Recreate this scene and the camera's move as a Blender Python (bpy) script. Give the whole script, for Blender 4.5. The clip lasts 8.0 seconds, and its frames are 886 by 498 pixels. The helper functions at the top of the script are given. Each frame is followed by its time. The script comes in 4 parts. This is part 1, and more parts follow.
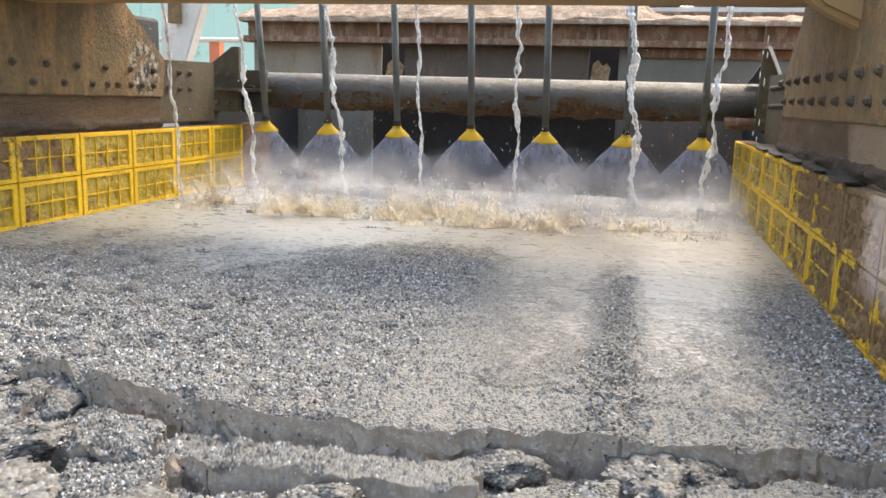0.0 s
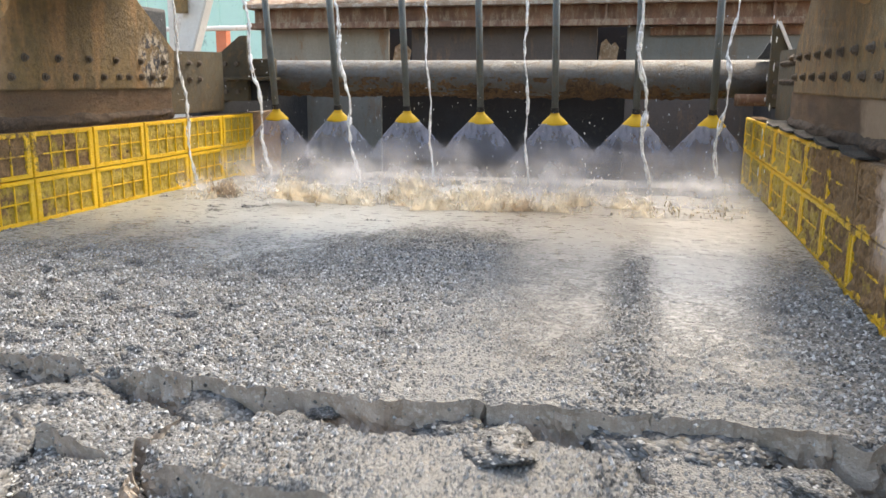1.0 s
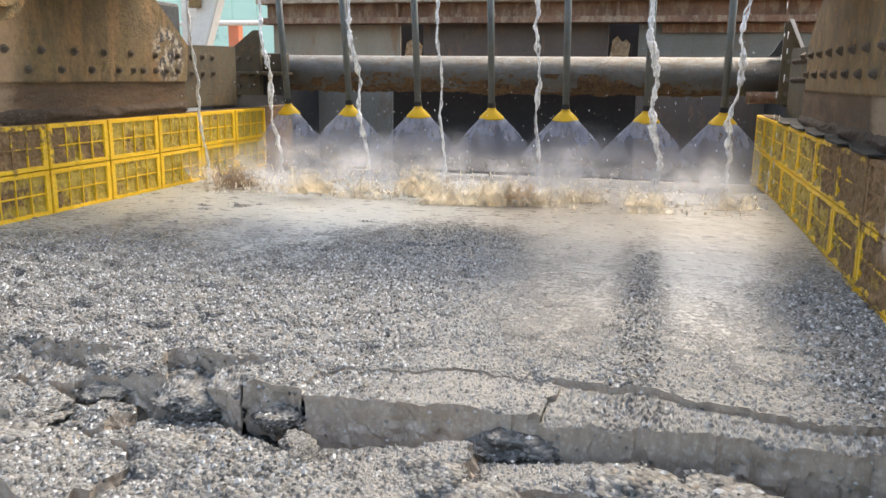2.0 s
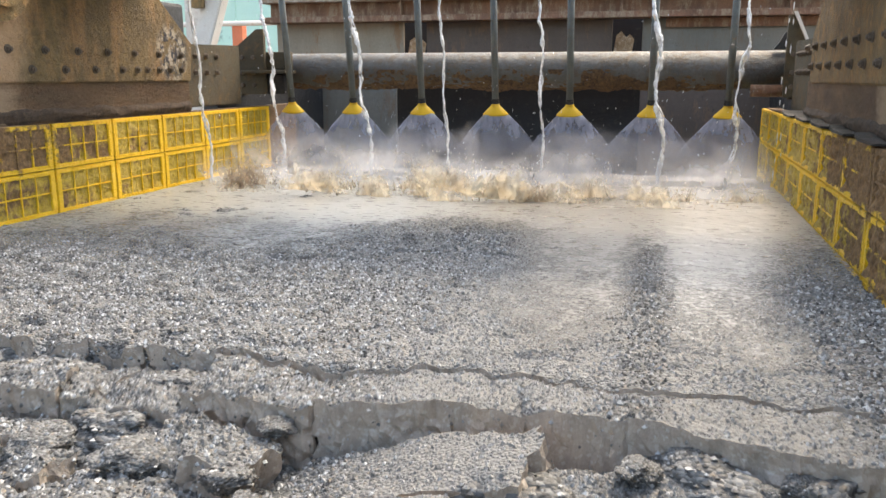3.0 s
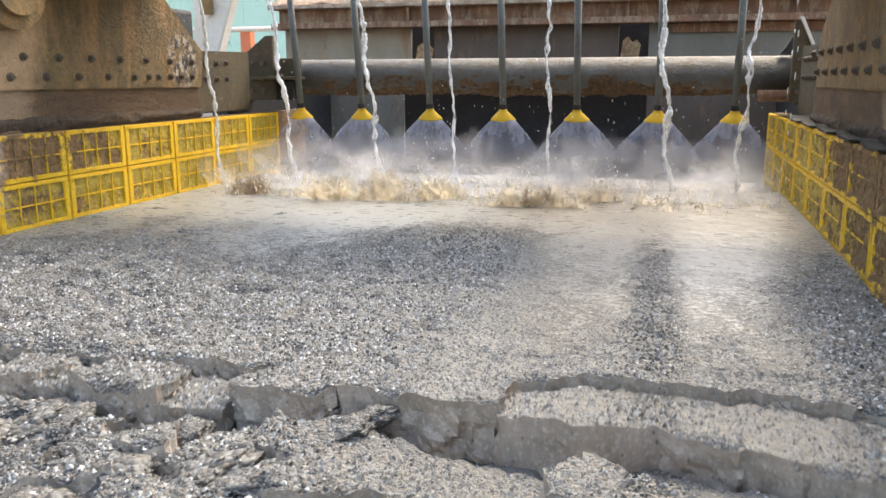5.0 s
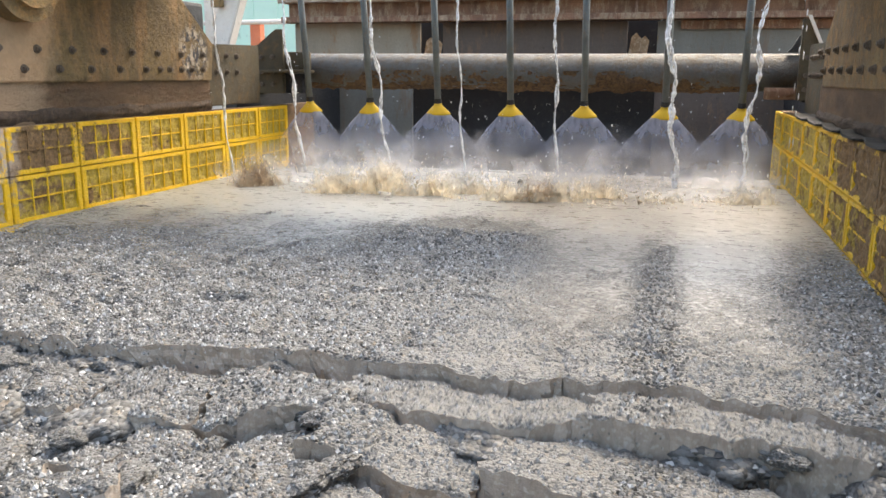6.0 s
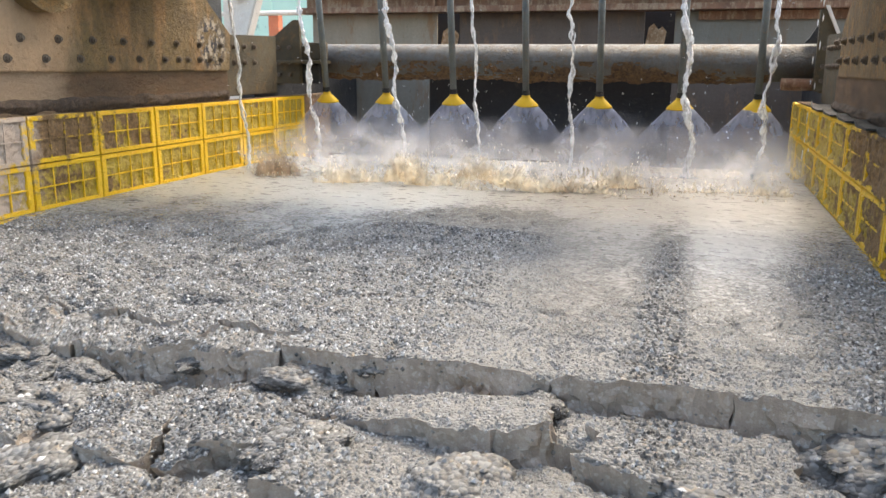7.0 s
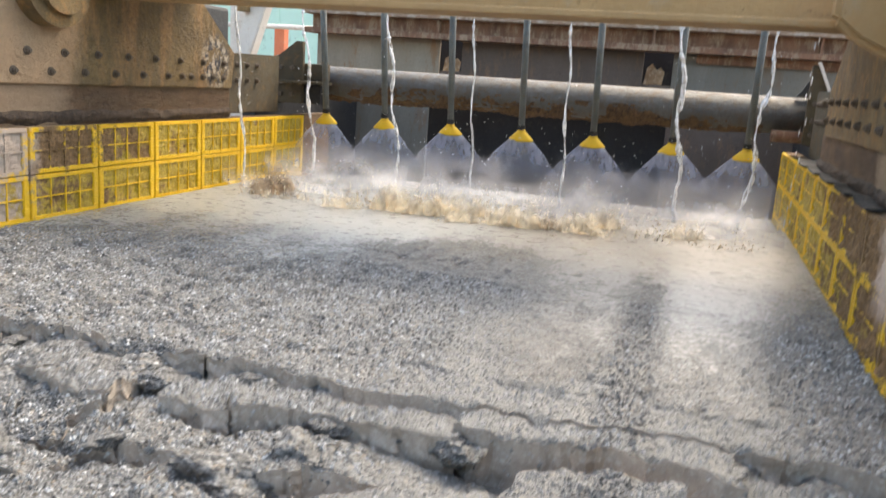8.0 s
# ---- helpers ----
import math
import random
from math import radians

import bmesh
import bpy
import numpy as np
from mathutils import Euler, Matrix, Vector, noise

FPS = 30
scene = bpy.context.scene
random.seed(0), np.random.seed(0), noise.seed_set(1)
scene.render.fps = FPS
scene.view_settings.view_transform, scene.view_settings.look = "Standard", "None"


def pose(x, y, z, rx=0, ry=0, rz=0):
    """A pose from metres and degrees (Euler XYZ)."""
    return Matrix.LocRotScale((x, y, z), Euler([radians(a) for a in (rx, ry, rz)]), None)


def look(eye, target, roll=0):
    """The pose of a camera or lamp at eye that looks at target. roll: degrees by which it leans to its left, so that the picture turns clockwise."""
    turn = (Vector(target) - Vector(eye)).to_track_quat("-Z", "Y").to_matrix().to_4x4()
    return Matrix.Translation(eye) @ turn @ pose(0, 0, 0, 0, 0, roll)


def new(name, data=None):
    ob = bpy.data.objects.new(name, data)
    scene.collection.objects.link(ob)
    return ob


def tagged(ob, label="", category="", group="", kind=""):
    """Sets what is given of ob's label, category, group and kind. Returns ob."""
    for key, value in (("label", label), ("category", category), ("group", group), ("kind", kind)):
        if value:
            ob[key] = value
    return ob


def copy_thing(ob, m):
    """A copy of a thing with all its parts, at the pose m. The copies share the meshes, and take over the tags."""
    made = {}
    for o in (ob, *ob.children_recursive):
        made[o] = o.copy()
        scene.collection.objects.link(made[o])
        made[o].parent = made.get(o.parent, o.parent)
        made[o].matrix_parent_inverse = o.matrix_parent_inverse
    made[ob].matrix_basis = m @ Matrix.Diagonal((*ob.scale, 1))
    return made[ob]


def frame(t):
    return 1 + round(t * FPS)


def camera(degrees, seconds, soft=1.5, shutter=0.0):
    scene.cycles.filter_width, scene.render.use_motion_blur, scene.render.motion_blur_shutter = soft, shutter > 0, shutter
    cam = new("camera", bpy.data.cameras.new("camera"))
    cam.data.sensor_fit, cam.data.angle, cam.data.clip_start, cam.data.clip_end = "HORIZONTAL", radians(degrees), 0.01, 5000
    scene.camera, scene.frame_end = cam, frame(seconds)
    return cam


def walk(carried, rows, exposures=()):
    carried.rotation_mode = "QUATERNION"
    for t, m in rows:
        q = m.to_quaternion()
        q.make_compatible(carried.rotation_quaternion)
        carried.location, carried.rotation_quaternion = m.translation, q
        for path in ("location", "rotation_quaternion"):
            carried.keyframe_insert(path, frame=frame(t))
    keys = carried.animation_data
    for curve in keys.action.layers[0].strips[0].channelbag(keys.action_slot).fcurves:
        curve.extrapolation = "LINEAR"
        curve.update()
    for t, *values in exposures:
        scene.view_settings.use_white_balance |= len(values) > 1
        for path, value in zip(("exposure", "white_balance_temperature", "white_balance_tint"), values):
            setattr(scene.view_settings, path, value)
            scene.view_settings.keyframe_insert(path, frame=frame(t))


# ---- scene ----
cam = camera(56.7, 8.0, soft=1.5, shutter=0.5)
walk(cam, [
    (0.0, pose(0.0000, 0.0000, 0.4230, 90 - 10.544, -1.698, 13.204)),
    (0.5, pose(-0.0027, -0.0139, 0.4282, 90 - 11.050, -0.992, 13.488)),
    (1.0, pose(-0.0092, -0.0217, 0.4337, 90 - 11.758, -0.244, 13.652)),
    (1.5, pose(-0.0035, -0.0334, 0.4327, 90 - 12.321, -0.171, 14.053)),
    (2.0, pose(-0.0077, -0.0483, 0.4282, 90 - 11.994, -0.614, 14.379)),
    (3.5, pose(-0.0002, -0.0469, 0.4082, 90 - 12.048, 0.291, 14.813)),
    (4.0, pose(-0.0021, -0.0561, 0.4174, 90 - 11.796, 0.293, 14.831)),
    (4.5, pose(-0.0079, -0.0680, 0.4191, 90 - 11.702, 0.278, 14.943)),
    (6.0, pose(0.0082, -0.1145, 0.4292, 90 - 12.182, -0.342, 15.699)),
    (6.5, pose(0.0198, -0.1363, 0.4247, 90 - 12.473, -0.294, 16.504)),
    (7.0, pose(0.0355, -0.1429, 0.4231, 90 - 12.752, -0.385, 16.964)),
    (7.5, pose(0.0380, -0.1299, 0.4178, 90 - 12.809, -0.993, 17.250)),
    (8.0, pose(0.0751, -0.1839, 0.5135, 90 - 11.700, -3.897, 17.239)),
], exposures=[(0.0, 2.29, 7650, 6), (8.0, 2.29, 7650, 6)])

# ---- light ----
world = bpy.data.worlds.new("sky")
scene.world = world
world.use_nodes = True
wn = world.node_tree
sky = wn.nodes.new("ShaderNodeTexSky")
sky.sky_type, sky.sun_disc = "NISHITA", False
sky.sun_elevation, sky.sun_rotation = radians(55), radians(20)
sky.air_density, sky.dust_density = 1.0, 4.0
wn.links.new(sky.outputs[0], wn.nodes["Background"].inputs[0])
wn.nodes["Background"].inputs[1].default_value = 0.15
sun = new("sun", bpy.data.lights.new("sun", "SUN"))
sun.data.energy, sun.data.angle, sun.data.color = 0.24, radians(6), (1.0, 0.94, 0.86)
sun.matrix_world = look((2.4, 6.5, 10), (0, 0, 0))

# ---- materials ----


class Nodes:
    def __init__(self, name):
        self.mat = bpy.data.materials.new(name)
        self.mat.use_nodes = True
        self.tree = self.mat.node_tree
        self.bsdf = self.tree.nodes["Principled BSDF"]
        self.out = self.tree.nodes["Material Output"]

    def add(self, kind, **inputs):
        n = self.tree.nodes.new("ShaderNode" + kind)
        for k, v in inputs.items():
            self.put(n.inputs[k.replace("_", " ")], v)
        return n

    def put(self, socket, v):
        if isinstance(v, bpy.types.NodeSocket):
            self.tree.links.new(v, socket)
        elif isinstance(v, tuple) and len(v) == 3 and socket.type == "RGBA":
            socket.default_value = (*v, 1)
        else:
            socket.default_value = v

    def noise(self, co, scale, detail=5.0, rough=0.6, stretch=None):
        if stretch:
            co = self.add("Mapping", Vector=co, Scale=stretch).outputs[0]
        return self.add("TexNoise", Vector=co, Scale=scale, Detail=detail, Roughness=rough).outputs[0]

    def ramp(self, fac, lo, hi, a=0.0, b=1.0):
        n = self.add("MapRange", Value=fac)
        for i, v in zip((1, 2, 3, 4), (lo, hi, a, b)):
            n.inputs[i].default_value = v
        return n.outputs[0]

    def mix(self, fac, a, b):
        n = self.tree.nodes.new("ShaderNodeMix")
        n.data_type = "RGBA"
        for i, v in zip((0, 6, 7), (fac, a, b)):
            self.put(n.inputs[i], v)
        return n.outputs[2]

    def math(self, op, a, b=0.0):
        n = self.tree.nodes.new("ShaderNodeMath")
        n.operation = op
        self.put(n.inputs[0], a)
        self.put(n.inputs[1], b)
        return n.outputs[0]

    def bump(self, height, strength, dist):
        self.put(self.bsdf.inputs["Normal"],
                 self.add("Bump", Height=height, Strength=strength, Distance=dist).outputs[0])

    def place(self, local=False):
        if local:
            return self.add("TexCoord").outputs["Object"]
        return self.add("NewGeometry").outputs["Position"]


def worn(name, base, dark, stain, scale=6.0, amount=0.5, rough=0.65, metal=0.0, streak=None, bump=0.35, local=False, sunlit_y=None):
    """A surface with fine grain, broad tone changes and stains with a shape of their own."""
    n = Nodes(name)
    co = n.place(local)
    broad = n.noise(co, scale, 6, 0.65, streak)
    fine = n.noise(co, scale * 14, 4, 0.7)
    spots = n.noise(co, scale * 2.3, 8, 0.75, streak)
    c = n.mix(n.ramp(broad, 0.3, 0.7), base, dark)
    c = n.mix(n.ramp(spots, 0.62 - 0.25 * amount, 0.68 - 0.15 * amount, 0, 0.9), c, stain)
    pits = n.noise(co, scale * 6, 8, 0.8)
    c = n.mix(n.ramp(fine, 0.35, 0.7, 0, 0.6), c, dark)
    c = n.mix(n.ramp(pits, 0.60, 0.68, 0, 0.75), c, tuple(0.35 * v for v in dark))
    c = n.mix(n.ramp(pits, 0.36, 0.28, 0, 0.6), c, tuple(min(0.85, 1.5 * v) for v in stain))
    if sunlit_y:
        # sunlight on the discharge end, put into the colour as a tan tone
        along = n.math("ADD", n.add("SeparateXYZ", Vector=co).outputs[1], n.math("MULTIPLY", n.math("SUBTRACT", broad, 0.5), 0.5))
        c = n.mix(n.ramp(along, sunlit_y, sunlit_y - 0.12, 0, 0.8), c, n.mix(fine, (0.50, 0.36, 0.24), (0.36, 0.245, 0.15)))
    n.put(n.bsdf.inputs["Base Color"], c)
    n.put(n.bsdf.inputs["Roughness"], n.ramp(spots, 0.3, 0.7, rough - 0.15, rough + 0.12))
    n.bsdf.inputs["Metallic"].default_value = metal
    n.bump(n.math("ADD", n.math("MULTIPLY", pits, -1.5), n.math("ADD", fine, n.math("MULTIPLY", spots, 2.0))), bump, 0.012)
    return n.mat


OLIVE = worn("olive_plate", (0.33, 0.215, 0.085), (0.125, 0.08, 0.035), (0.42, 0.225, 0.08), 6.0, 0.5, 0.75, bump=0.8)
BROWN = worn("brown_beam", (0.27, 0.145, 0.064), (0.092, 0.055, 0.032), (0.15, 0.098, 0.055), 5.0, 0.6, 0.82, streak=(1, 0.6, 1.6), bump=1.0, sunlit_y=2.92)
GREY_PLATE = worn("grey_bolted_plate", (0.105, 0.08, 0.04), (0.05, 0.038, 0.021), (0.155, 0.095, 0.04), 7.0, 0.4, 0.75, bump=0.5)
RUST_BEAM = worn("rusty_beam", (0.36, 0.18, 0.098), (0.14, 0.07, 0.044), (0.46, 0.33, 0.22), 6.0, 0.55, 0.8, streak=(1, 1, 0.35), bump=0.8)
DUSTY = worn("dusty_rust", (0.54, 0.40, 0.29), (0.28, 0.17, 0.11), (0.62, 0.54, 0.45), 7.0, 0.6, 0.9, bump=0.9)
PIPE_STEEL = worn("weathered_pipe", (0.20, 0.205, 0.20), (0.105, 0.10, 0.09), (0.17, 0.125, 0.085), 7.0, 0.6, 0.5, 0.1, bump=1.0)
HOSE_GREY = worn("grey_pipe", (0.15, 0.17, 0.165), (0.09, 0.10, 0.098), (0.17, 0.13, 0.10), 14.0, 0.3, 0.5)
PLATE_LIGHT = worn("pale_grey_plate", (0.215, 0.20, 0.17), (0.145, 0.13, 0.105), (0.19, 0.125, 0.08), 3.0, 0.35, 0.6, streak=(1, 1, 0.25))
PLATE_BROWN = worn("brown_plate", (0.14, 0.10, 0.08), (0.09, 0.065, 0.05), (0.22, 0.13, 0.08), 3.0, 0.4, 0.7, streak=(1, 1, 0.3))
# near black: carries the feed box's shade, and colours some dark steel
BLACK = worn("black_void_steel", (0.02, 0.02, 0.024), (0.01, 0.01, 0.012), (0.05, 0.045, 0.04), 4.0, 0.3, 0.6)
RUBBER = worn("black_rubber", (0.03, 0.027, 0.024), (0.016, 0.015, 0.014), (0.10, 0.075, 0.055), 12.0, 0.3, 0.7)
BOLT = worn("muddy_bolt", (0.16, 0.115, 0.075), (0.06, 0.045, 0.035), (0.18, 0.12, 0.08), 60.0, 0.4, 0.6)
YELLOW_NOZZLE = worn("yellow_plastic", (0.78, 0.50, 0.02), (0.66, 0.40, 0.02), (0.50, 0.30, 0.05), 20.0, 0.2, 0.4, bump=0.1, local=True)
CREAM = worn("cream_paint", (0.78, 0.73, 0.66), (0.62, 0.56, 0.49), (0.55, 0.42, 0.33), 3.0, 0.2, 0.6)
MINT = worn("mint_sheet", (0.55, 0.78, 0.66), (0.50, 0.72, 0.60), (0.62, 0.80, 0.70), 0.6, 0.2, 0.6)
ORANGE = worn("orange_paint", (0.75, 0.22, 0.10), (0.60, 0.17, 0.08), (0.55, 0.3, 0.2), 5.0, 0.2, 0.6)
BLUE = worn("blue_sheet", (0.05, 0.22, 0.36), (0.04, 0.16, 0.27), (0.30, 0.36, 0.40), 3.0, 0.3, 0.6)
PLATE_TAN = worn("tan_worn_plate", (0.40, 0.33, 0.25), (0.24, 0.19, 0.135), (0.30, 0.16, 0.08), 4.0, 0.35, 0.7, streak=(1, 1, 0.3))
CRUST = worn("rust_crust", (0.30, 0.17, 0.075), (0.05, 0.033, 0.024), (0.33, 0.19, 0.08), 26.0, 0.5, 0.9, bump=1.0)
MUD = worn("dried_mud", (0.16, 0.105, 0.07), (0.07, 0.05, 0.038), (0.22, 0.15, 0.10), 16.0, 0.5, 0.85, bump=1.0)
TAN = worn("tan_beam", (0.42, 0.27, 0.12), (0.33, 0.20, 0.085), (0.36, 0.26, 0.15), 2.0, 0.3, 0.7)
PALE_PIECE = worn("ragged_piece", (0.70, 0.50, 0.32), (0.30, 0.19, 0.11), (0.78, 0.66, 0.50), 14.0, 0.5, 0.8, bump=0.8)
GROUND = worn("dirt_ground", (0.20, 0.16, 0.13), (0.13, 0.10, 0.085), (0.26, 0.22, 0.18), 0.8, 0.4, 0.9)
CONCRETE = worn("pale_wall", (0.42, 0.40, 0.37), (0.32, 0.30, 0.27), (0.28, 0.22, 0.17), 0.7, 0.3, 0.85)


def make_flaked():
    n = Nodes("olive_plate_flaked")
    co = n.place()
    broad, fine, spots = n.noise(co, 3, 6, 0.65), n.noise(co, 42, 4, 0.7), n.noise(co, 15, 7, 0.75)
    run = n.noise(co, 5, 6, 0.6, (1, 1, 0.2))
    c = n.mix(n.ramp(broad, 0.3, 0.7), (0.27, 0.175, 0.065), (0.11, 0.075, 0.034))
    c = n.mix(n.ramp(run, 0.50, 0.62, 0, 0.85), c, (0.40, 0.225, 0.09))
    pits = n.noise(co, 28, 8, 0.8)
    c = n.mix(n.ramp(fine, 0.4, 0.75, 0, 0.6), c, (0.07, 0.055, 0.04))
    c = n.mix(n.ramp(pits, 0.60, 0.67, 0, 0.8), c, (0.035, 0.028, 0.022))
    c = n.mix(n.ramp(pits, 0.37, 0.30, 0, 0.5), c, (0.40, 0.29, 0.18))
    # the plate's sunlit end, painted paler tan towards the discharge
    along = n.math("ADD", n.add("SeparateXYZ", Vector=co).outputs[1], n.math("MULTIPLY", n.math("SUBTRACT", broad, 0.5), 0.5))
    c = n.mix(n.ramp(along, 2.96, 2.80, 0, 0.8), c, n.mix(fine, (0.54, 0.37, 0.23), (0.40, 0.26, 0.15)))
    # one patch of flaked paint near the plate's end
    gap = n.tree.nodes.new("ShaderNodeVectorMath")
    gap.operation = "DISTANCE"
    n.put(gap.inputs[0], co)
    gap.inputs[1].default_value = (-2.6, 4.03, 0.52)
    near = n.ramp(n.math("ADD", gap.outputs[1], n.math("MULTIPLY", run, 0.16)), 0.19, 0.25, 1, 0)
    flake = n.math("MULTIPLY", near, n.ramp(spots, 0.44, 0.5))
    c = n.mix(flake, c, n.mix(n.ramp(n.noise(co, 36, 3), 0.42, 0.55), (0.50, 0.42, 0.32), (0.04, 0.04, 0.05)))
    n.put(n.bsdf.inputs["Base Color"], c)
    n.bsdf.inputs["Roughness"].default_value = 0.7
    n.bump(n.math("ADD", n.math("MULTIPLY", pits, -1.0), n.math("ADD", fine, n.math("MULTIPLY", spots, 2.0))), 0.9, 0.014)
    return n.mat


OLIVE_FLAKED = make_flaked()


def make_liner(name, yellow_share, face):
    n = Nodes(name)
    co = n.place()
    mud = n.noise(co, 9, 8, 0.72)
    fine = n.noise(co, 62, 5, 0.75)
    sep = n.add("SeparateXYZ", Vector=co)
    # dried mud lies thicker on the upper rows and towards the discharge end
    along = n.math("ADD", n.ramp(sep.outputs[1], 2.2, 3.9, 0.27, 0.0), n.ramp(sep.outputs[0], -1.0, 0.0, 0.0, 0.07))
    up = n.ramp(sep.outputs[2], -0.05, 0.06, -0.02, 0.10)
    cover = n.math("ADD", n.math("ADD", mud, along), n.math("MULTIPLY", up, n.ramp(sep.outputs[1], 2.6, 4.0, 1.6, 0.0)))
    muddy = n.mix(n.ramp(fine, 0.3, 0.7), (0.36, 0.215, 0.095), (0.095, 0.058, 0.03))
    # a pale patch of sunlight painted on the discharge end of one wall
    sun_patch = n.math("ADD", sep.outputs[1], n.math("MULTIPLY", n.math("SUBTRACT", mud, 0.5), 0.3))
    sun_patch = n.math("MULTIPLY", n.ramp(sun_patch, 2.42, 2.30, 0, 0.8), n.ramp(sep.outputs[0], 0.3, 0.4))
    sun_patch = n.math("MULTIPLY", sun_patch, n.ramp(n.math("ADD", sep.outputs[2], n.math("MULTIPLY", fine, 0.05)), -0.06, 0.01))
    muddy = n.mix(sun_patch, muddy, (0.70, 0.56, 0.47))
    # painted sunlight again, on the opposite wall's end
    far = n.math("ADD", sep.outputs[1], n.math("MULTIPLY", n.math("SUBTRACT", mud, 0.5), 0.25))
    far = n.math("MULTIPLY", n.ramp(far, 2.68, 2.60, 0, 0.85), n.ramp(sep.outputs[0], -2.4, -2.5))
    muddy = n.mix(far, muddy, (0.56, 0.46, 0.38))
    clean = n.mix(n.ramp(fine, 0.3, 0.75), face[0], face[1])
    n.put(n.bsdf.inputs["Base Color"], n.mix(n.ramp(cover, yellow_share, yellow_share + 0.09), clean, muddy))
    n.put(n.bsdf.inputs["Roughness"], n.ramp(cover, yellow_share, yellow_share + 0.09, 0.5, 0.9))
    n.bump(n.math("ADD", mud, n.math("MULTIPLY", fine, 0.6)), 0.9, 0.02)
    return n.mat


LINER_YELLOW = make_liner("yellow_polyurethane", 0.76, ((0.95, 0.60, 0.012), (0.80, 0.48, 0.02)))
LINER_FACE = make_liner("muddy_mesh_face", 0.60, ((0.62, 0.43, 0.04), (0.27, 0.18, 0.035)))


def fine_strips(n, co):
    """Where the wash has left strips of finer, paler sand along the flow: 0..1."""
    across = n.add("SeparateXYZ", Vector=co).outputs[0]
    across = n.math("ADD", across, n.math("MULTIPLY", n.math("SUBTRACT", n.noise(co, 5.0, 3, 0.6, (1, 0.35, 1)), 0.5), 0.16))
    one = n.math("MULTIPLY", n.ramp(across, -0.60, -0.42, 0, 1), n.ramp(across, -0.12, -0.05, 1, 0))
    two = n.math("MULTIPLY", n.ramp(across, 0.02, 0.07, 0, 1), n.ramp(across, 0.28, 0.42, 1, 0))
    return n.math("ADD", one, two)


def make_cake(name, side=False):
    n = Nodes(name)
    co = n.place(True)
    grain = n.add("TexVoronoi", Vector=co, Scale=150.0)
    grit = n.noise(co, 260, 3, 0.7)
    lump = n.noise(co, 26, 5, 0.7)
    broad = n.noise(co, 2.2, 4, 0.6)
    if side:
        # broken sides coloured paler and warmer than the top, making up for weak light
        streak = n.noise(co, 34, 4, 0.6, (1, 1, 0.18))
        c = n.mix(n.ramp(lump, 0.3, 0.7), (0.47, 0.415, 0.36), (0.34, 0.298, 0.258))
        c = n.mix(n.ramp(streak, 0.42, 0.68, 0, 0.55), c, (0.24, 0.208, 0.178))
        c = n.mix(n.ramp(grit, 0.35, 0.75, 0, 0.45), c, (0.18, 0.16, 0.14))
        sep = n.add("SeparateColor", Color=grain.outputs["Color"])
        c = n.mix(n.ramp(sep.outputs[1], 0.80, 0.9, 0, 0.5), c, (0.5, 0.48, 0.45))
    else:
        sep = n.add("SeparateColor", Color=grain.outputs["Color"])
        c = n.mix(n.ramp(sep.outputs[0], 0.1, 0.9), (0.058, 0.062, 0.064), (0.185, 0.195, 0.20))
        c = n.mix(n.ramp(sep.outputs[1], 0.60, 0.74, 0, 0.8), c, (0.03, 0.03, 0.031))
        c = n.mix(n.ramp(sep.outputs[2], 0.93, 0.97, 0, 0.6), c, (0.24, 0.19, 0.13))
        c = n.mix(n.ramp(lump, 0.42, 0.75, 0, 0.40), c, (0.13, 0.131, 0.13))
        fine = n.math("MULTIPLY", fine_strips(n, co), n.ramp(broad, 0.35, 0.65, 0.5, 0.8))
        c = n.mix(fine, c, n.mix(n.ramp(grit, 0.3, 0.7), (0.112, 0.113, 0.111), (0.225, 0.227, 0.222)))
        c = n.mix(n.ramp(broad, 0.5, 0.72, 0, 0.35), c, (0.125, 0.127, 0.127))
    n.put(n.bsdf.inputs["Base Color"], c)
    n.put(n.bsdf.inputs["Roughness"], n.ramp(grit, 0.3, 0.7, 0.4, 0.7))
    if side:
        h = n.math("ADD", n.math("MULTIPLY", streak, 0.8), n.math("MULTIPLY", lump, 0.9))
    else:
        h = n.math("ADD", n.math("MULTIPLY", grain.outputs["Distance"], -1.2), n.math("MULTIPLY", lump, 0.7))
    n.bump(n.math("ADD", h, n.math("MULTIPLY", grit, 0.4)), 0.55, 0.008)
    return n.mat


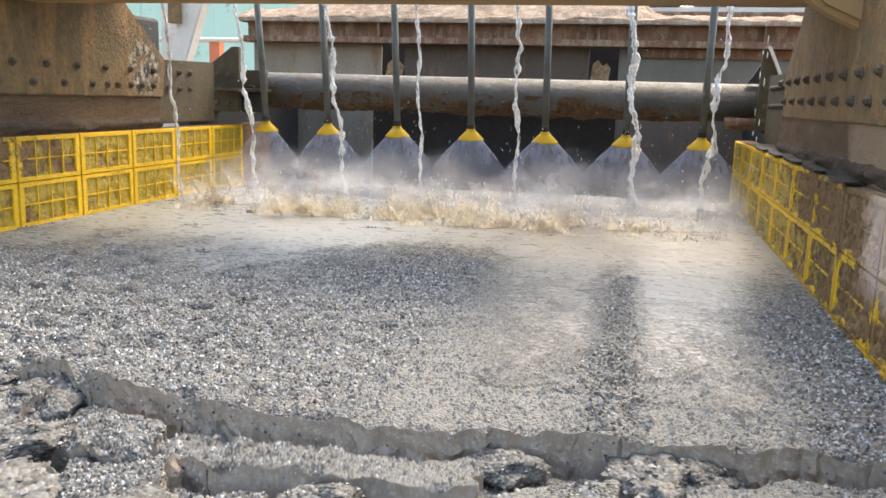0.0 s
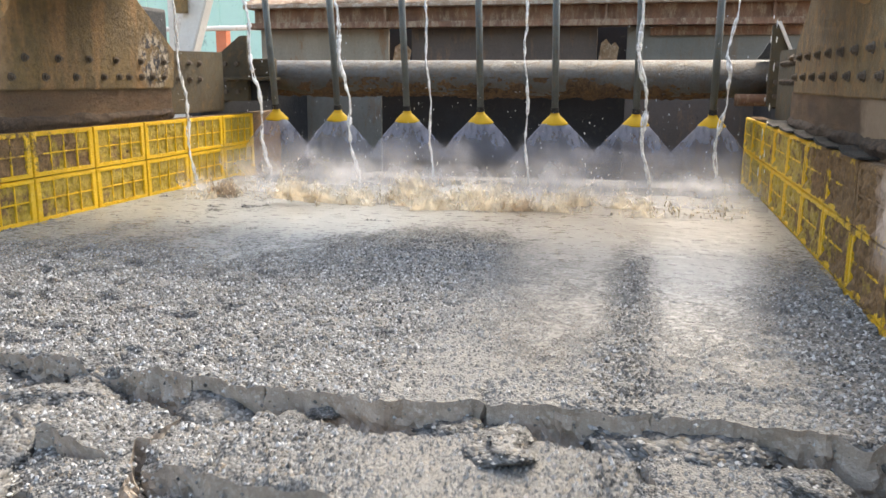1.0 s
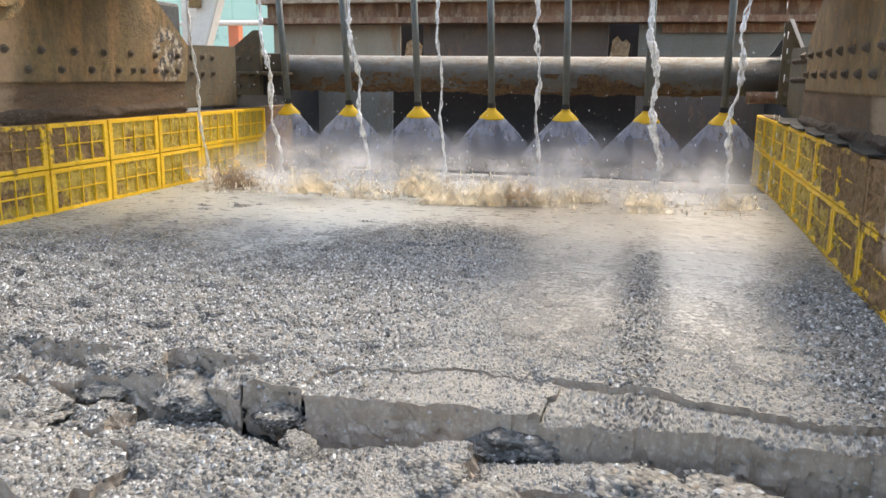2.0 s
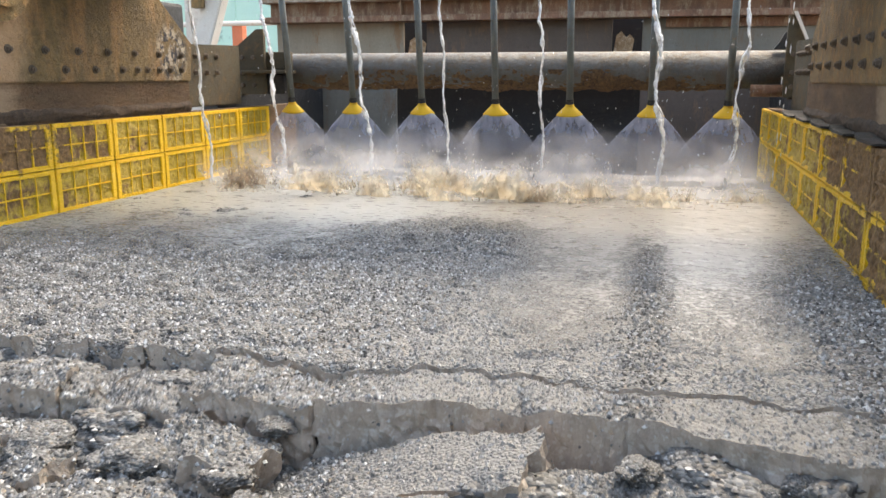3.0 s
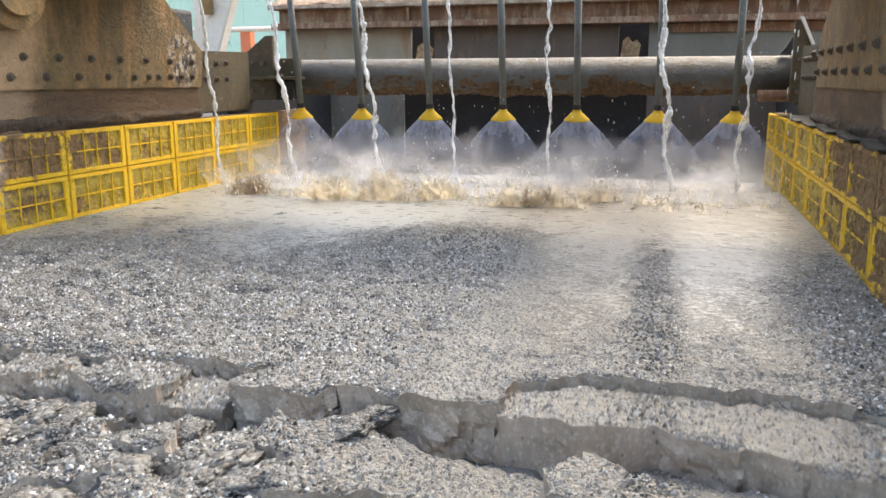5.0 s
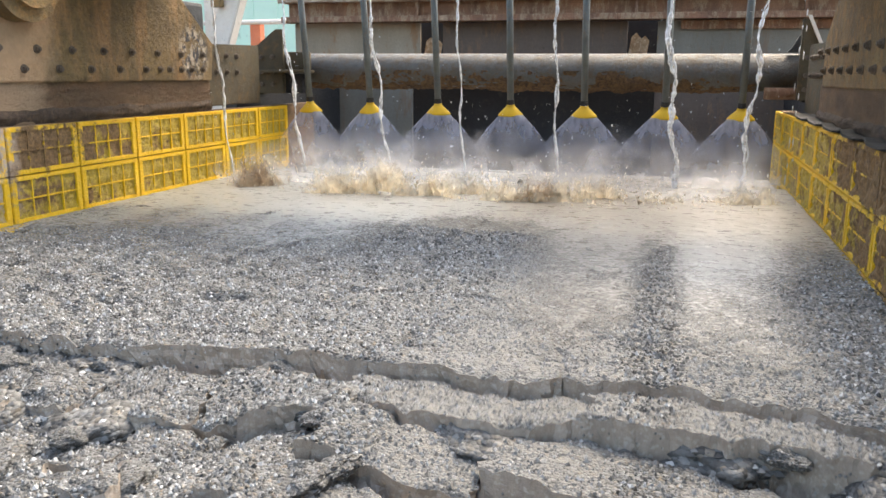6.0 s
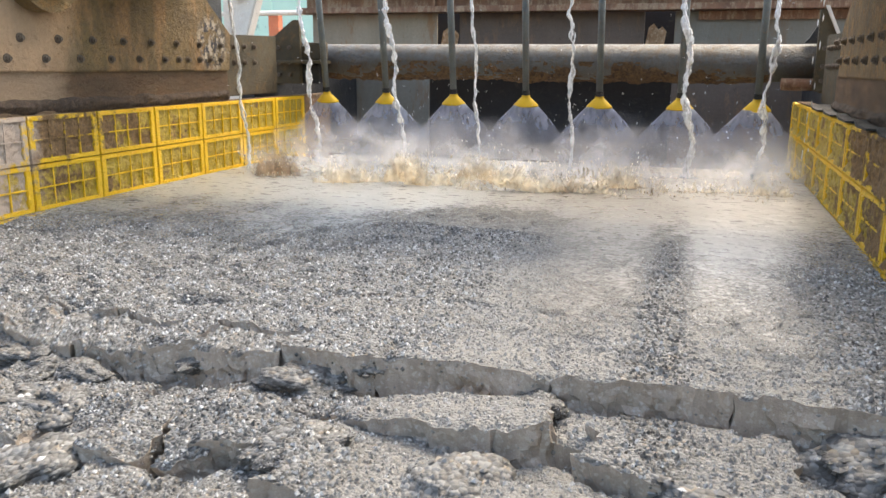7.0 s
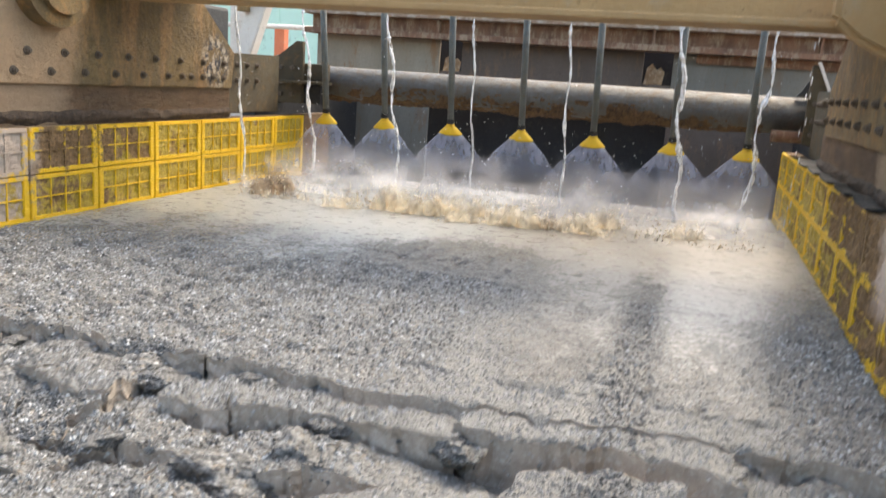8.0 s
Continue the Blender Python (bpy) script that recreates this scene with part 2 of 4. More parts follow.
def make_grains():
    """Single grains of sand and fine gravel, each of one tone."""
    n = Nodes("sand_grains")
    co = n.place(True)
    one = n.add("NewGeometry").outputs["Random Per Island"]
    other = n.math("FRACT", n.math("MULTIPLY", one, 37.0))
    c = n.mix(n.ramp(one, 0.0, 0.62), (0.034, 0.035, 0.035), (0.213, 0.220, 0.222))
    c = n.mix(n.ramp(one, 0.62, 0.98), c, (0.50, 0.522, 0.535))
    c = n.mix(n.ramp(other, 0.92, 0.96, 0, 0.5), c, (0.24, 0.20, 0.15))
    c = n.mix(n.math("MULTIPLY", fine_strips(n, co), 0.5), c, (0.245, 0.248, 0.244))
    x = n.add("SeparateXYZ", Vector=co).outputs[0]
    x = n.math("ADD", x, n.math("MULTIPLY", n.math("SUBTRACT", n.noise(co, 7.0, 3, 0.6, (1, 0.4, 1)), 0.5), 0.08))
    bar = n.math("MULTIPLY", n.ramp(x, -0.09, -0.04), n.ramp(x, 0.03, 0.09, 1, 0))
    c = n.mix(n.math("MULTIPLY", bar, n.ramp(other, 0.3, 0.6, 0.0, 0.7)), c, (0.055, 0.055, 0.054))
    n.put(n.bsdf.inputs["Base Color"], c)
    n.put(n.bsdf.inputs["Roughness"], n.ramp(other, 0.0, 1.0, 0.45, 0.8))
    return n.mat


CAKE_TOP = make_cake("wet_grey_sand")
CAKE_SIDE = make_cake("packed_sand_break", True)
CAKE_CLOD = make_cake("crumbled_sand")
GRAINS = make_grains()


def make_water():
    """Murky wash: the thinner it lies, the more of the sand shows through."""
    n = Nodes("murky_slurry_water")
    co = n.place()
    broad = n.noise(co, 1.6, 4, 0.55)
    rip = n.noise(co, 22, 4, 0.6, (0.7, 1.5, 1))
    torn = n.noise(co, 9, 6, 0.65, (1.3, 0.45, 1))
    fine = n.noise(co, 75, 3, 0.7)
    x = n.add("SeparateXYZ", Vector=co).outputs[0]
    wavy = n.math("ADD", x, n.math("MULTIPLY", n.math("SUBTRACT", broad, 0.5), 0.5))
    # sky sheen put into the colour: bluish one side, pale beyond middle's brown silt
    c = n.mix(n.ramp(wavy, -1.1, -0.55), (0.31, 0.33, 0.338), (0.185, 0.176, 0.162))
    c = n.mix(n.ramp(wavy, -0.16, 0.14), c, (0.38, 0.37, 0.35))
    c = n.mix(n.ramp(torn, 0.45, 0.75, 0, 0.5), c, (0.20, 0.196, 0.186))
    n.put(n.bsdf.inputs["Base Color"], c)
    n.put(n.bsdf.inputs["Roughness"], n.ramp(rip, 0.3, 0.7, 0.22, 0.42))
    d = n.tree.nodes.new("ShaderNodeAttribute")
    d.attribute_name = "depth"
    ragged = n.math("ADD", n.math("MULTIPLY", n.math("SUBTRACT", torn, 0.5), 1.2), n.math("MULTIPLY", n.math("SUBTRACT", fine, 0.5), 2.2))
    n.put(n.bsdf.inputs["Alpha"], n.ramp(n.math("ADD", d.outputs["Fac"], ragged), 0.12, 1.05, 0.0, 0.93))
    n.bump(n.math("ADD", rip, n.math("MULTIPLY", torn, 0.6)), 0.22, 0.010)
    return n.mat


WATER = make_water()


def make_veil(name, tint, peak, top, bottom, streak, scale, low=0.35, high=0.72):
    """Fine droplets in the air: lets most light through, thins out between two heights of its own."""
    n = Nodes(name)
    co = n.place(True)
    sep = n.add("SeparateXYZ", Vector=co)
    a = n.ramp(n.noise(co, scale, 6, 0.6, streak), low, high)
    billow = n.math("MULTIPLY", n.math("SUBTRACT", n.noise(co, 3.2, 4, 0.6), 0.5), 0.42 if top > 0 else 0.0)
    a = n.math("MULTIPLY", a, n.ramp(n.math("ADD", sep.outputs[2], billow), top, bottom, 0.0, peak))
    d = n.add("BsdfDiffuse", Color=tint)
    tl = n.add("BsdfTranslucent", Color=tint)
    both = n.add("MixShader", Fac=0.5)
    n.put(both.inputs[1], d.outputs[0])
    n.put(both.inputs[2], tl.outputs[0])
    tr = n.add("BsdfTransparent")
    mixed = n.add("MixShader", Fac=a)
    n.put(mixed.inputs[1], tr.outputs[0])
    n.put(mixed.inputs[2], both.outputs[0])
    n.tree.links.new(mixed.outputs[0], n.out.inputs["Surface"])
    return n.mat


MIST = make_veil("mist_of_droplets", (0.66, 0.68, 0.75), 0.74, 0.29, 0.03, (1, 1, 0.8), 5.0, 0.27, 0.72)
FAN = make_veil("fan_of_spray", (0.52, 0.57, 0.74), 0.85, -0.33, -0.06, (1, 1, 0.2), 18.0, 0.1, 0.7)


def make_splash(name, a, b, alpha):
    n = Nodes(name)
    co = n.place(True)
    f = n.noise(co, 30, 4, 0.6)
    n.put(n.bsdf.inputs["Base Color"], n.mix(n.ramp(f, 0.35, 0.65), a, b))
    n.bsdf.inputs["Roughness"].default_value = 0.25
    if alpha < 1:
        torn = n.noise(co, 38, 5, 0.65, (1, 1, 0.22))
        n.put(n.bsdf.inputs["Alpha"], n.ramp(torn, 0.34, 0.54, alpha, 1.0))
    n.bsdf.inputs["Transmission Weight"].default_value = 0.0
    return n.mat




def make_drops(name):
    n = Nodes(name)
    one = n.add("NewGeometry").outputs["Random Per Island"]
    c = n.mix(n.ramp(one, 0.0, 0.45), (0.30, 0.23, 0.155), (0.60, 0.52, 0.40))
    n.put(n.bsdf.inputs["Base Color"], n.mix(n.ramp(one, 0.45, 1.0), c, (0.68, 0.63, 0.54)))
    n.bsdf.inputs["Roughness"].default_value = 0.3
    return n.mat


def make_thrown(name, pale, deep, crest):
    n = Nodes(name)
    co = n.place(True)
    shift = n.add("ObjectInfo").outputs["Random"]
    mv = n.tree.nodes.new("ShaderNodeVectorMath")
    mv.operation = "ADD"
    n.put(mv.inputs[0], co)
    n.put(mv.inputs[1], n.math("MULTIPLY", shift, 40.0))
    co2 = mv.outputs[0]
    sep = n.add("SeparateXYZ", Vector=co)
    f = n.noise(co2, 17, 5, 0.65, (1, 1, 0.6))
    fine = n.noise(co2, 60, 3, 0.6)
    tone = n.noise(co2, 11, 4, 0.6)
    c = n.mix(n.ramp(tone, 0.40, 0.60), pale, deep)
    c = n.mix(n.ramp(sep.outputs[2], 0.03, 0.15, 0, 0.8), c, crest)
    # ragged and thinning towards the top and the two ends
    a = n.math("SUBTRACT", n.math("ADD", f, n.math("MULTIPLY", fine, 0.35)), n.ramp(sep.outputs[2], 0.03, 0.22, 0.24, 0.92))
    a = n.math("SUBTRACT", a, n.ramp(n.math("ABSOLUTE", sep.outputs[0]), 0.06, 0.17, 0.0, 0.5))
    a = n.ramp(a, 0.0, 0.36, 0.0, 0.85)
    d, tl, tr = n.add("BsdfDiffuse", Color=c), n.add("BsdfTranslucent", Color=c), n.add("BsdfTransparent")
    both, mixed = n.add("MixShader", Fac=0.5), n.add("MixShader", Fac=a)
    n.put(both.inputs[1], d.outputs[0])
    n.put(both.inputs[2], tl.outputs[0])
    n.put(mixed.inputs[1], tr.outputs[0])
    n.put(mixed.inputs[2], both.outputs[0])
    n.tree.links.new(mixed.outputs[0], n.out.inputs["Surface"])
    return n.mat


CLOT = make_drops("slurry_drops")
SPLASH = make_thrown("beige_thrown_water", (0.72, 0.65, 0.51), (0.50, 0.40, 0.27), (0.74, 0.71, 0.63))
SPLASH_DARK = make_thrown("brown_thrown_mud", (0.42, 0.33, 0.24), (0.20, 0.14, 0.095), (0.40, 0.33, 0.26))
FALLING = make_splash("falling_water", (0.92, 0.92, 0.92), (0.80, 0.81, 0.82), 0.12)

# ---- mesh helpers ----


def link(name, bm, mats, parent=None, label="", smooth=False):
    me = bpy.data.meshes.new(name)
    bm.to_mesh(me)
    bm.free()
    for m in (mats if isinstance(mats, (list, tuple)) else [mats]):
        me.materials.append(m)
    if smooth:
        me.polygons.foreach_set("use_smooth", [True] * len(me.polygons))
    ob = new(name, me)
    ob.parent = parent
    if label:
        ob["label"] = label
    return ob


def part(name, bm, material, parent, label="", smooth=False):
    return link(name, bm, material, parent, label, smooth)


def box(bm, x0, x1, y0, y1, z0, z1, bevel=0.0):
    made = bmesh.ops.create_cube(bm, size=1.0, matrix=Matrix.Translation(((x0 + x1) / 2, (y0 + y1) / 2, (z0 + z1) / 2)) @ Matrix.Diagonal((x1 - x0, y1 - y0, z1 - z0, 1)))
    if bevel:
        es = {e for v in made["verts"] for e in v.link_edges}
        bmesh.ops.bevel(bm, geom=list(es), offset=bevel, segments=2, affect="EDGES", profile=0.6)
    return bm


def boxed(*a, bevel=0.0):
    return box(bmesh.new(), *a, bevel=bevel)


def prism(bm, outline, axis, a, b, bevel=0.0):
    """An outline of (u, v) pushed from a to b along the axis: x (u=y, v=z), y (u=x, v=z) or z (u=x, v=y)."""
    def at(u, v, w):
        return {"x": (w, u, v), "y": (u, w, v), "z": (u, v, w)}[axis]
    lo = [bm.verts.new(at(u, v, a)) for u, v in outline]
    hi = [bm.verts.new(at(u, v, b)) for u, v in outline]
    faces = [bm.faces.new(lo), bm.faces.new(hi)]
    n = len(lo)
    for i in range(n):
        faces.append(bm.faces.new((lo[i], lo[(i + 1) % n], hi[(i + 1) % n], hi[i])))
    bmesh.ops.recalc_face_normals(bm, faces=faces)
    if bevel:
        bmesh.ops.bevel(bm, geom=list({e for f in faces for e in f.edges}), offset=bevel, segments=2, affect="EDGES")
    return bm


def tube(bm, p, q, r0, r1=None, seg=20, caps=True):
    p, q = Vector(p), Vector(q)
    d = q - p
    m = Matrix.Translation((p + q) / 2) @ d.to_track_quat("Z", "Y").to_matrix().to_4x4()
    bmesh.ops.create_cone(bm, cap_ends=caps, segments=seg, radius1=r0, radius2=r0 if r1 is None else r1, depth=d.length, matrix=m)
    return bm


def lathe(bm, profile, seg=24, flat=1.0):
    """Rings of (radius, z) round z; flat squeezes y."""
    rings = [[bm.verts.new((r * math.cos(2 * math.pi * i / seg), flat * r * math.sin(2 * math.pi * i / seg), z)) for i in range(seg)] for r, z in profile]
    for a, b in zip(rings, rings[1:]):
        for i in range(seg):
            bm.faces.new((a[i], a[(i + 1) % seg], b[(i + 1) % seg], b[i]))
    bmesh.ops.recalc_face_normals(bm, faces=bm.faces)
    return bm


def lattice(x, y, seed):
    """Repeatable numbers in 0..1 for whole-number grids."""
    h = (x.astype(np.int64) * 374761393 + y.astype(np.int64) * 668265263 + seed * 974711) & 0x7FFFFFFF
    h = ((h ^ (h >> 13)) * 1274126177) & 0x7FFFFFFF
    return ((h ^ (h >> 16)) & 0xFFFF) / 65535.0


def value(x, y, seed=0):
    """Smooth noise in -1..1."""
    xi, yi = np.floor(x), np.floor(y)
    fx, fy = x - xi, y - yi
    fx, fy = fx * fx * (3 - 2 * fx), fy * fy * (3 - 2 * fy)
    a, b = lattice(xi, yi, seed), lattice(xi + 1, yi, seed)
    c, d = lattice(xi, yi + 1, seed), lattice(xi + 1, yi + 1, seed)
    return 2 * ((a * (1 - fx) + b * fx) * (1 - fy) + (c * (1 - fx) + d * fx) * fy) - 1


def grid_mesh(name, X, Y, Z, mats, marks=None, smooth=True):
    """A sheet from three arrays of the same shape; marks gives each quad's material."""
    h, w = X.shape
    me = bpy.data.meshes.new(name)
    idx = np.arange(h * w).reshape(h, w)
    quads = np.stack([idx[:-1, :-1], idx[:-1, 1:], idx[1:, 1:], idx[1:, :-1]], -1).reshape(-1, 4)
    me.from_pydata(np.stack([X, Y, Z], -1).reshape(-1, 3).tolist(), [], quads.tolist())
    for m in mats:
        me.materials.append(m)
    if marks is not None:
        me.polygons.foreach_set("material_index", marks.reshape(-1).astype(np.int32).tolist())
    if smooth:
        me.polygons.foreach_set("use_smooth", [True] * len(me.polygons))
    return me


XL, XR = -2.572, 0.618      # faces of the two side liners
BED = -0.205                # top of the sand bed
PANEL = 0.42
ROW = 0.2
moving = []                 # (object, rows) for motions()

# ---- ground and surroundings ----
g = new("ground", grid_mesh("ground", *[a * 1.0 for a in np.meshgrid(np.linspace(-300, 300, 61), np.linspace(-300, 300, 61))],
                            -1.05 + 0.04 * value(*np.meshgrid(np.linspace(0, 60, 61), np.linspace(0, 60, 61))), [GROUND]))
tagged(g, "brown trampled dirt ground of the plant yard", "ground", kind="structure")

wall = link("wall_mint", bmesh.new(), MINT)
bm = bmesh.new()
box(bm, -12.0, -3.0, 12.0, 12.15, -3.0, 2.6)
for i in range(21):
    box(bm, -12.0 + i * 0.42, -11.96 + i * 0.42, 11.985, 12.0, -3.0, 2.6)
bm.to_mesh(wall.data)
bm.free()
tagged(wall, "pale mint green corrugated sheet wall of a building", "wall", kind="structure")


def yard_frame():
    """The cream steel frame seen past the side plate."""
    root = tagged(new("support_tower"), "cream painted steel support tower with a leaning brace", "support tower")
    bm = bmesh.new()
    prism(bm, [(-4.68, 0.5), (-4.50, 0.5), (-4.13, 1.55), (-4.40, 1.55)], "y", 7.6, 7.75, 0.012)
    part("brace", bm, CREAM, root)
    part("post", boxed(-4.82, -4.60, 7.8, 7.95, -3.0, 1.9, bevel=0.012), CREAM, root)
    part("rail", boxed(-5.9, -4.0, 7.8, 7.9, 1.28, 1.36, bevel=0.01), CREAM, root)
    part("hanging_bracket", boxed(-4.56, -4.45, 7.5, 7.58, 1.05, 1.6, bevel=0.01), OLIVE, root, "dark steel hanging bracket")
    return root


yard_frame()
bm = bmesh.new()
tube(bm, (-6.2, 9.4, 1.01), (-4.3, 9.4, 1.02), 0.03)
tagged(link("guard_rail", bm, CREAM, smooth=True), "pale cream guard rail beside the green wall", "rail")
tagged(link("orange_post", boxed(-5.17, -5.03, 9.41, 9.53, -3.0, 1.0, bevel=0.01), ORANGE), "orange painted steel post under the rail", "post")

tagged(link("machine_housing", boxed(-4.5, -4.03, 6.0, 6.5, -3.0, 1.0, bevel=0.03), BLACK), "black steel machine housing behind the side plate", "housing")

# ---- the feed end behind the sprays ----


def feed_beam():
    root = tagged(new("feed_beam"), "rusty mud-caked steel I-beam across the feed end", "steel beam")
    part("web", boxed(-3.42, 1.35, 6.93, 6.96, 0.90, 1.02), RUST_BEAM, root)
    part("top_flange", boxed(-3.48, 1.40, 6.82, 7.06, 1.02, 1.055, bevel=0.006), DUSTY, root, "dusty top flange")
    part("bottom_flange", boxed(-3.46, 1.38, 6.84, 7.05, 0.85, 0.90, bevel=0.006), RUST_BEAM, root)
    for x in (-2.2, -0.36, 0.9):
        part("stiffener", boxed(x, x + 0.02, 6.86, 6.93, 0.90, 1.02), RUST_BEAM, root)
    return root


feed_beam()
X, V = np.meshgrid(np.linspace(-3.5, 1.42, 160), np.linspace(0, 1, 30))
rise = 0.10 + 0.12 / (1 + np.exp(-(X + 2.9) / 0.12)) - 0.16 / (1 + np.exp(-(X - 0.0) / 0.06))
Zs = 1.06 + rise * V + 0.016 * value(X * 6, V * 5) + 0.010 * value(X * 25, V * 14, 3)
hop = new("feed_hopper_plate", grid_mesh("feed_hopper_plate", X, 6.86 + 0.30 * V + 0.0 * X, Zs, [DUSTY]))
sol = hop.modifiers.new("thick", "SOLIDIFY")
sol.thickness = 0.03
tagged(hop, "sloping feed plate caked with pale dried dust", "plate")

back = tagged(new("wall_feed"), "feed box wall of worn steel plates", "wall", kind="structure")


def back_plate(x0, x1, z0, z1, y, m, label):
    p = part("plate", boxed(x0, x1, y, y + 0.03, z0, z1, bevel=0.005), m, back, label)
    return p


back_plate(-3.4, -2.2, 0.36, 0.85, 7.0, PLATE_TAN, "tan worn plate with rust stains")
back_plate(-2.0, -0.42, 0.36, 0.85, 7.02, PLATE_BROWN, "dark brown stained plate")
back_plate(-0.18, 1.3, 0.36, 0.85, 7.0, PLATE_LIGHT, "pale grey worn plate")
back_plate(0.0, 1.3, 0.775, 0.846, 6.96, RUST_BEAM, "rusty strip under the beam")
back_plate(-2.2, -2.0, 0.36, 0.585, 7.03, PLATE_BROWN, "")
back_plate(-0.42, -0.18, 0.36, 0.585, 7.03, PLATE_BROWN, "")
back_plate(-3.4, -2.21, -0.5, 0.355, 6.8, PLATE_LIGHT, "pale grey worn plate")
back_plate(-0.17, 1.3, -0.5, 0.355, 6.8, PLATE_BROWN, "brown stained plate")
# black back and floor put the shade of the void into the colour
part("void_back", boxed(-3.6, 1.5, 7.6, 7.65, -1.1, 1.0), BLACK, back, "black sheet in place of the shade inside the feed box")
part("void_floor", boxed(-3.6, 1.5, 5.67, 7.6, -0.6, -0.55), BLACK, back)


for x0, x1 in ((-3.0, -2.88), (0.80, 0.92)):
    part("side_cheek", boxed(x0, x1, 4.98, 6.78, -1.1, 0.5, bevel=0.01), BLACK, back, "near-black side cheek of the feed box")
part("feed_chute", boxed(-2.87, 0.79, 5.62, 5.66, -1.1, -0.3, bevel=0.005), BLACK, back, "near-black feed chute lip")


for x0, tall in ((-2.19, 0.14), (-0.41, 0.17)):
    # a pale ragged piece that shows in each opening
    bm = bmesh.new()
    prism(bm, [(x0, 0.587), (x0 + 0.15, 0.587), (x0 + 0.165, 0.587 + 0.6 * tall), (x0 + 0.13, 0.587 + 0.85 * tall), (x0 + 0.10, 0.587 + 0.7 * tall),
               (x0 + 0.06, 0.587 + tall), (x0 + 0.02, 0.587 + 0.8 * tall)], "y", 7.09, 7.10)
    part("ragged_piece", bm, PALE_PIECE, back, "pale ragged piece in the opening")
# stacked sheets behind the feed end
for i, (x0, x1, z, m, lab) in enumerate([(0.02, 0.32, 1.31, BLUE, "blue roofing sheet lying behind the feed end"),
                                         (0.05, 1.5, 1.262, CREAM, "white flat sheet lying behind the feed end"),
                                         (0.45, 1.7, 1.33, BLUE, "blue roofing sheet lying behind the feed end")]):
    bm = bmesh.new()
    box(bm, x0, x1, 8.2, 9.0, z, z + 0.035, 0.004)
    for k in range(6):
        box(bm, x0 + 0.05, x1 - 0.05, 8.25 + 0.12 * k, 8.30 + 0.12 * k, z + 0.035, z + 0.05)
    tagged(link("roof_sheet", bm, m), lab, "sheet", "stacked sheets")
tagged(link("sheet_rack", boxed(-0.3, 1.9, 8.15, 9.05, -3.0, 1.26, bevel=0.02), RUST_BEAM), "rusty steel rack under the stacked sheets", "rack")

# ---- cross pipe ----
cross = tagged(new("cross_pipe"), "weathered grey steel cross pipe with rust on its underside", "pipe")
bm = bmesh.new()
PY, PZ, PR = 5.27, 0.435, 0.112
tube(bm, (-2.84, PY, PZ), (0.74, PY, PZ), PR, seg=48)
part("barrel", bm, PIPE_STEEL, cross, smooth=True)
# ragged rust scale that clings to the underside
X, V = np.meshgrid(np.linspace(-2.5, 0.45, 520), np.linspace(0, 1, 40))
ang = math.radians(2) - math.radians(95) * V
bulge = 0.011 * value(X * 9, V * 3, 61) + 0.008 * value(X * 34, V * 9, 62) + 0.005 * value(X * 85, V * 22, 63)
rad = PR - 0.001 + bulge + 0.012 * np.clip(V * 2.2 - 0.55, -1, 0.75) - 0.02 * np.clip(np.abs(X + 0.95) - 1.15, 0, 0.5)
crust = new("rust_scale", grid_mesh("rust_scale", X, PY - rad * np.cos(ang), PZ + rad * np.sin(ang), [CRUST]))
crust.parent = cross
for x in (-2.86, 0.72):
    bm = bmesh.new()
    tube(bm, (x, PY, PZ), (x + 0.035, PY, PZ), PR + 0.06, seg=40)
    f = part("flange", bm, GREY_PLATE, cross)
    for k in range(8):
        bm = bmesh.new()
        a = k * math.pi / 4
        y, z = PY + (PR + 0.035) * math.cos(a), PZ + (PR + 0.035) * math.sin(a)
        tube(bm, (x - 0.014, y, z), (x + 0.049, y, z), 0.014, seg=6)
        part("bolt", bm, BOLT, f)
bm = bmesh.new()
tube(bm, (0.50, PY - 0.12, 0.315), (0.72, PY - 0.12, 0.315), 0.035)
tagged(link("pipe_stub", bm, RUST_BEAM, smooth=True), "short rusty pipe stub fixed under the cross pipe", "pipe")

# ---- side walls ----


def bolts_on(root, places, x, side, size=0.0145):
    for y, z in places:
        bm = bmesh.new()
        tube(bm, (x, y, z), (x + side * 0.005, y, z), size * 1.3, seg=14)
        tube(bm, (x + side * 0.005, y, z), (x + side * 0.016, y, z), size, size * 0.92, seg=6)
        tube(bm, (x + side * 0.016, y, z), (x + side * 0.022, y, z), size * 0.55, seg=10)
        b = link("bolt", bm, BOLT, root)
        b.rotation_euler = (0, 0, 0)


def side_wall(name, x, side, label):
    """side: +1 when the inner face looks along +x."""
    root = tagged(new(name), label, "wall", kind="structure")
    o = x - side * 0.03
    part("backing_plate", boxed(*sorted((o, o - side * 0.08)), -1.5, 5.6, -1.1, 0.2), BROWN, root)
    part("ledge_beam", boxed(*sorted((x - side * 0.045, x - side * 0.25)), -1.5, 4.215, 0.2, 0.382, bevel=0.008), BROWN, root, "muddy brown ledge beam")
    return root


left = side_wall("wall_left", XL, 1, "muddy brown side wall lined with yellow panels")
right = side_wall("wall_right", XR, -1, "muddy brown side wall lined with yellow panels")


def plate_thing(name, x, side, outline, bolts, thick, m, label):
    root = tagged(new(name), label, "side plate")
    bm = bmesh.new()
    prism(bm, outline, "x", x, x - side * thick, 0.006)
    part("plate", bm, m, root)
    bolts_on(root, bolts, x, side)
    return root


upper = [(3.055 + 0.212 * i, 0.513) for i in range(-5, 6)]
lower = [(3.173 + 0.206 * i, 0.431) for i in range(-5, 3)] + [(y, 0.432) for y in (3.706, 3.79, 3.9, 4.0, 4.11)]
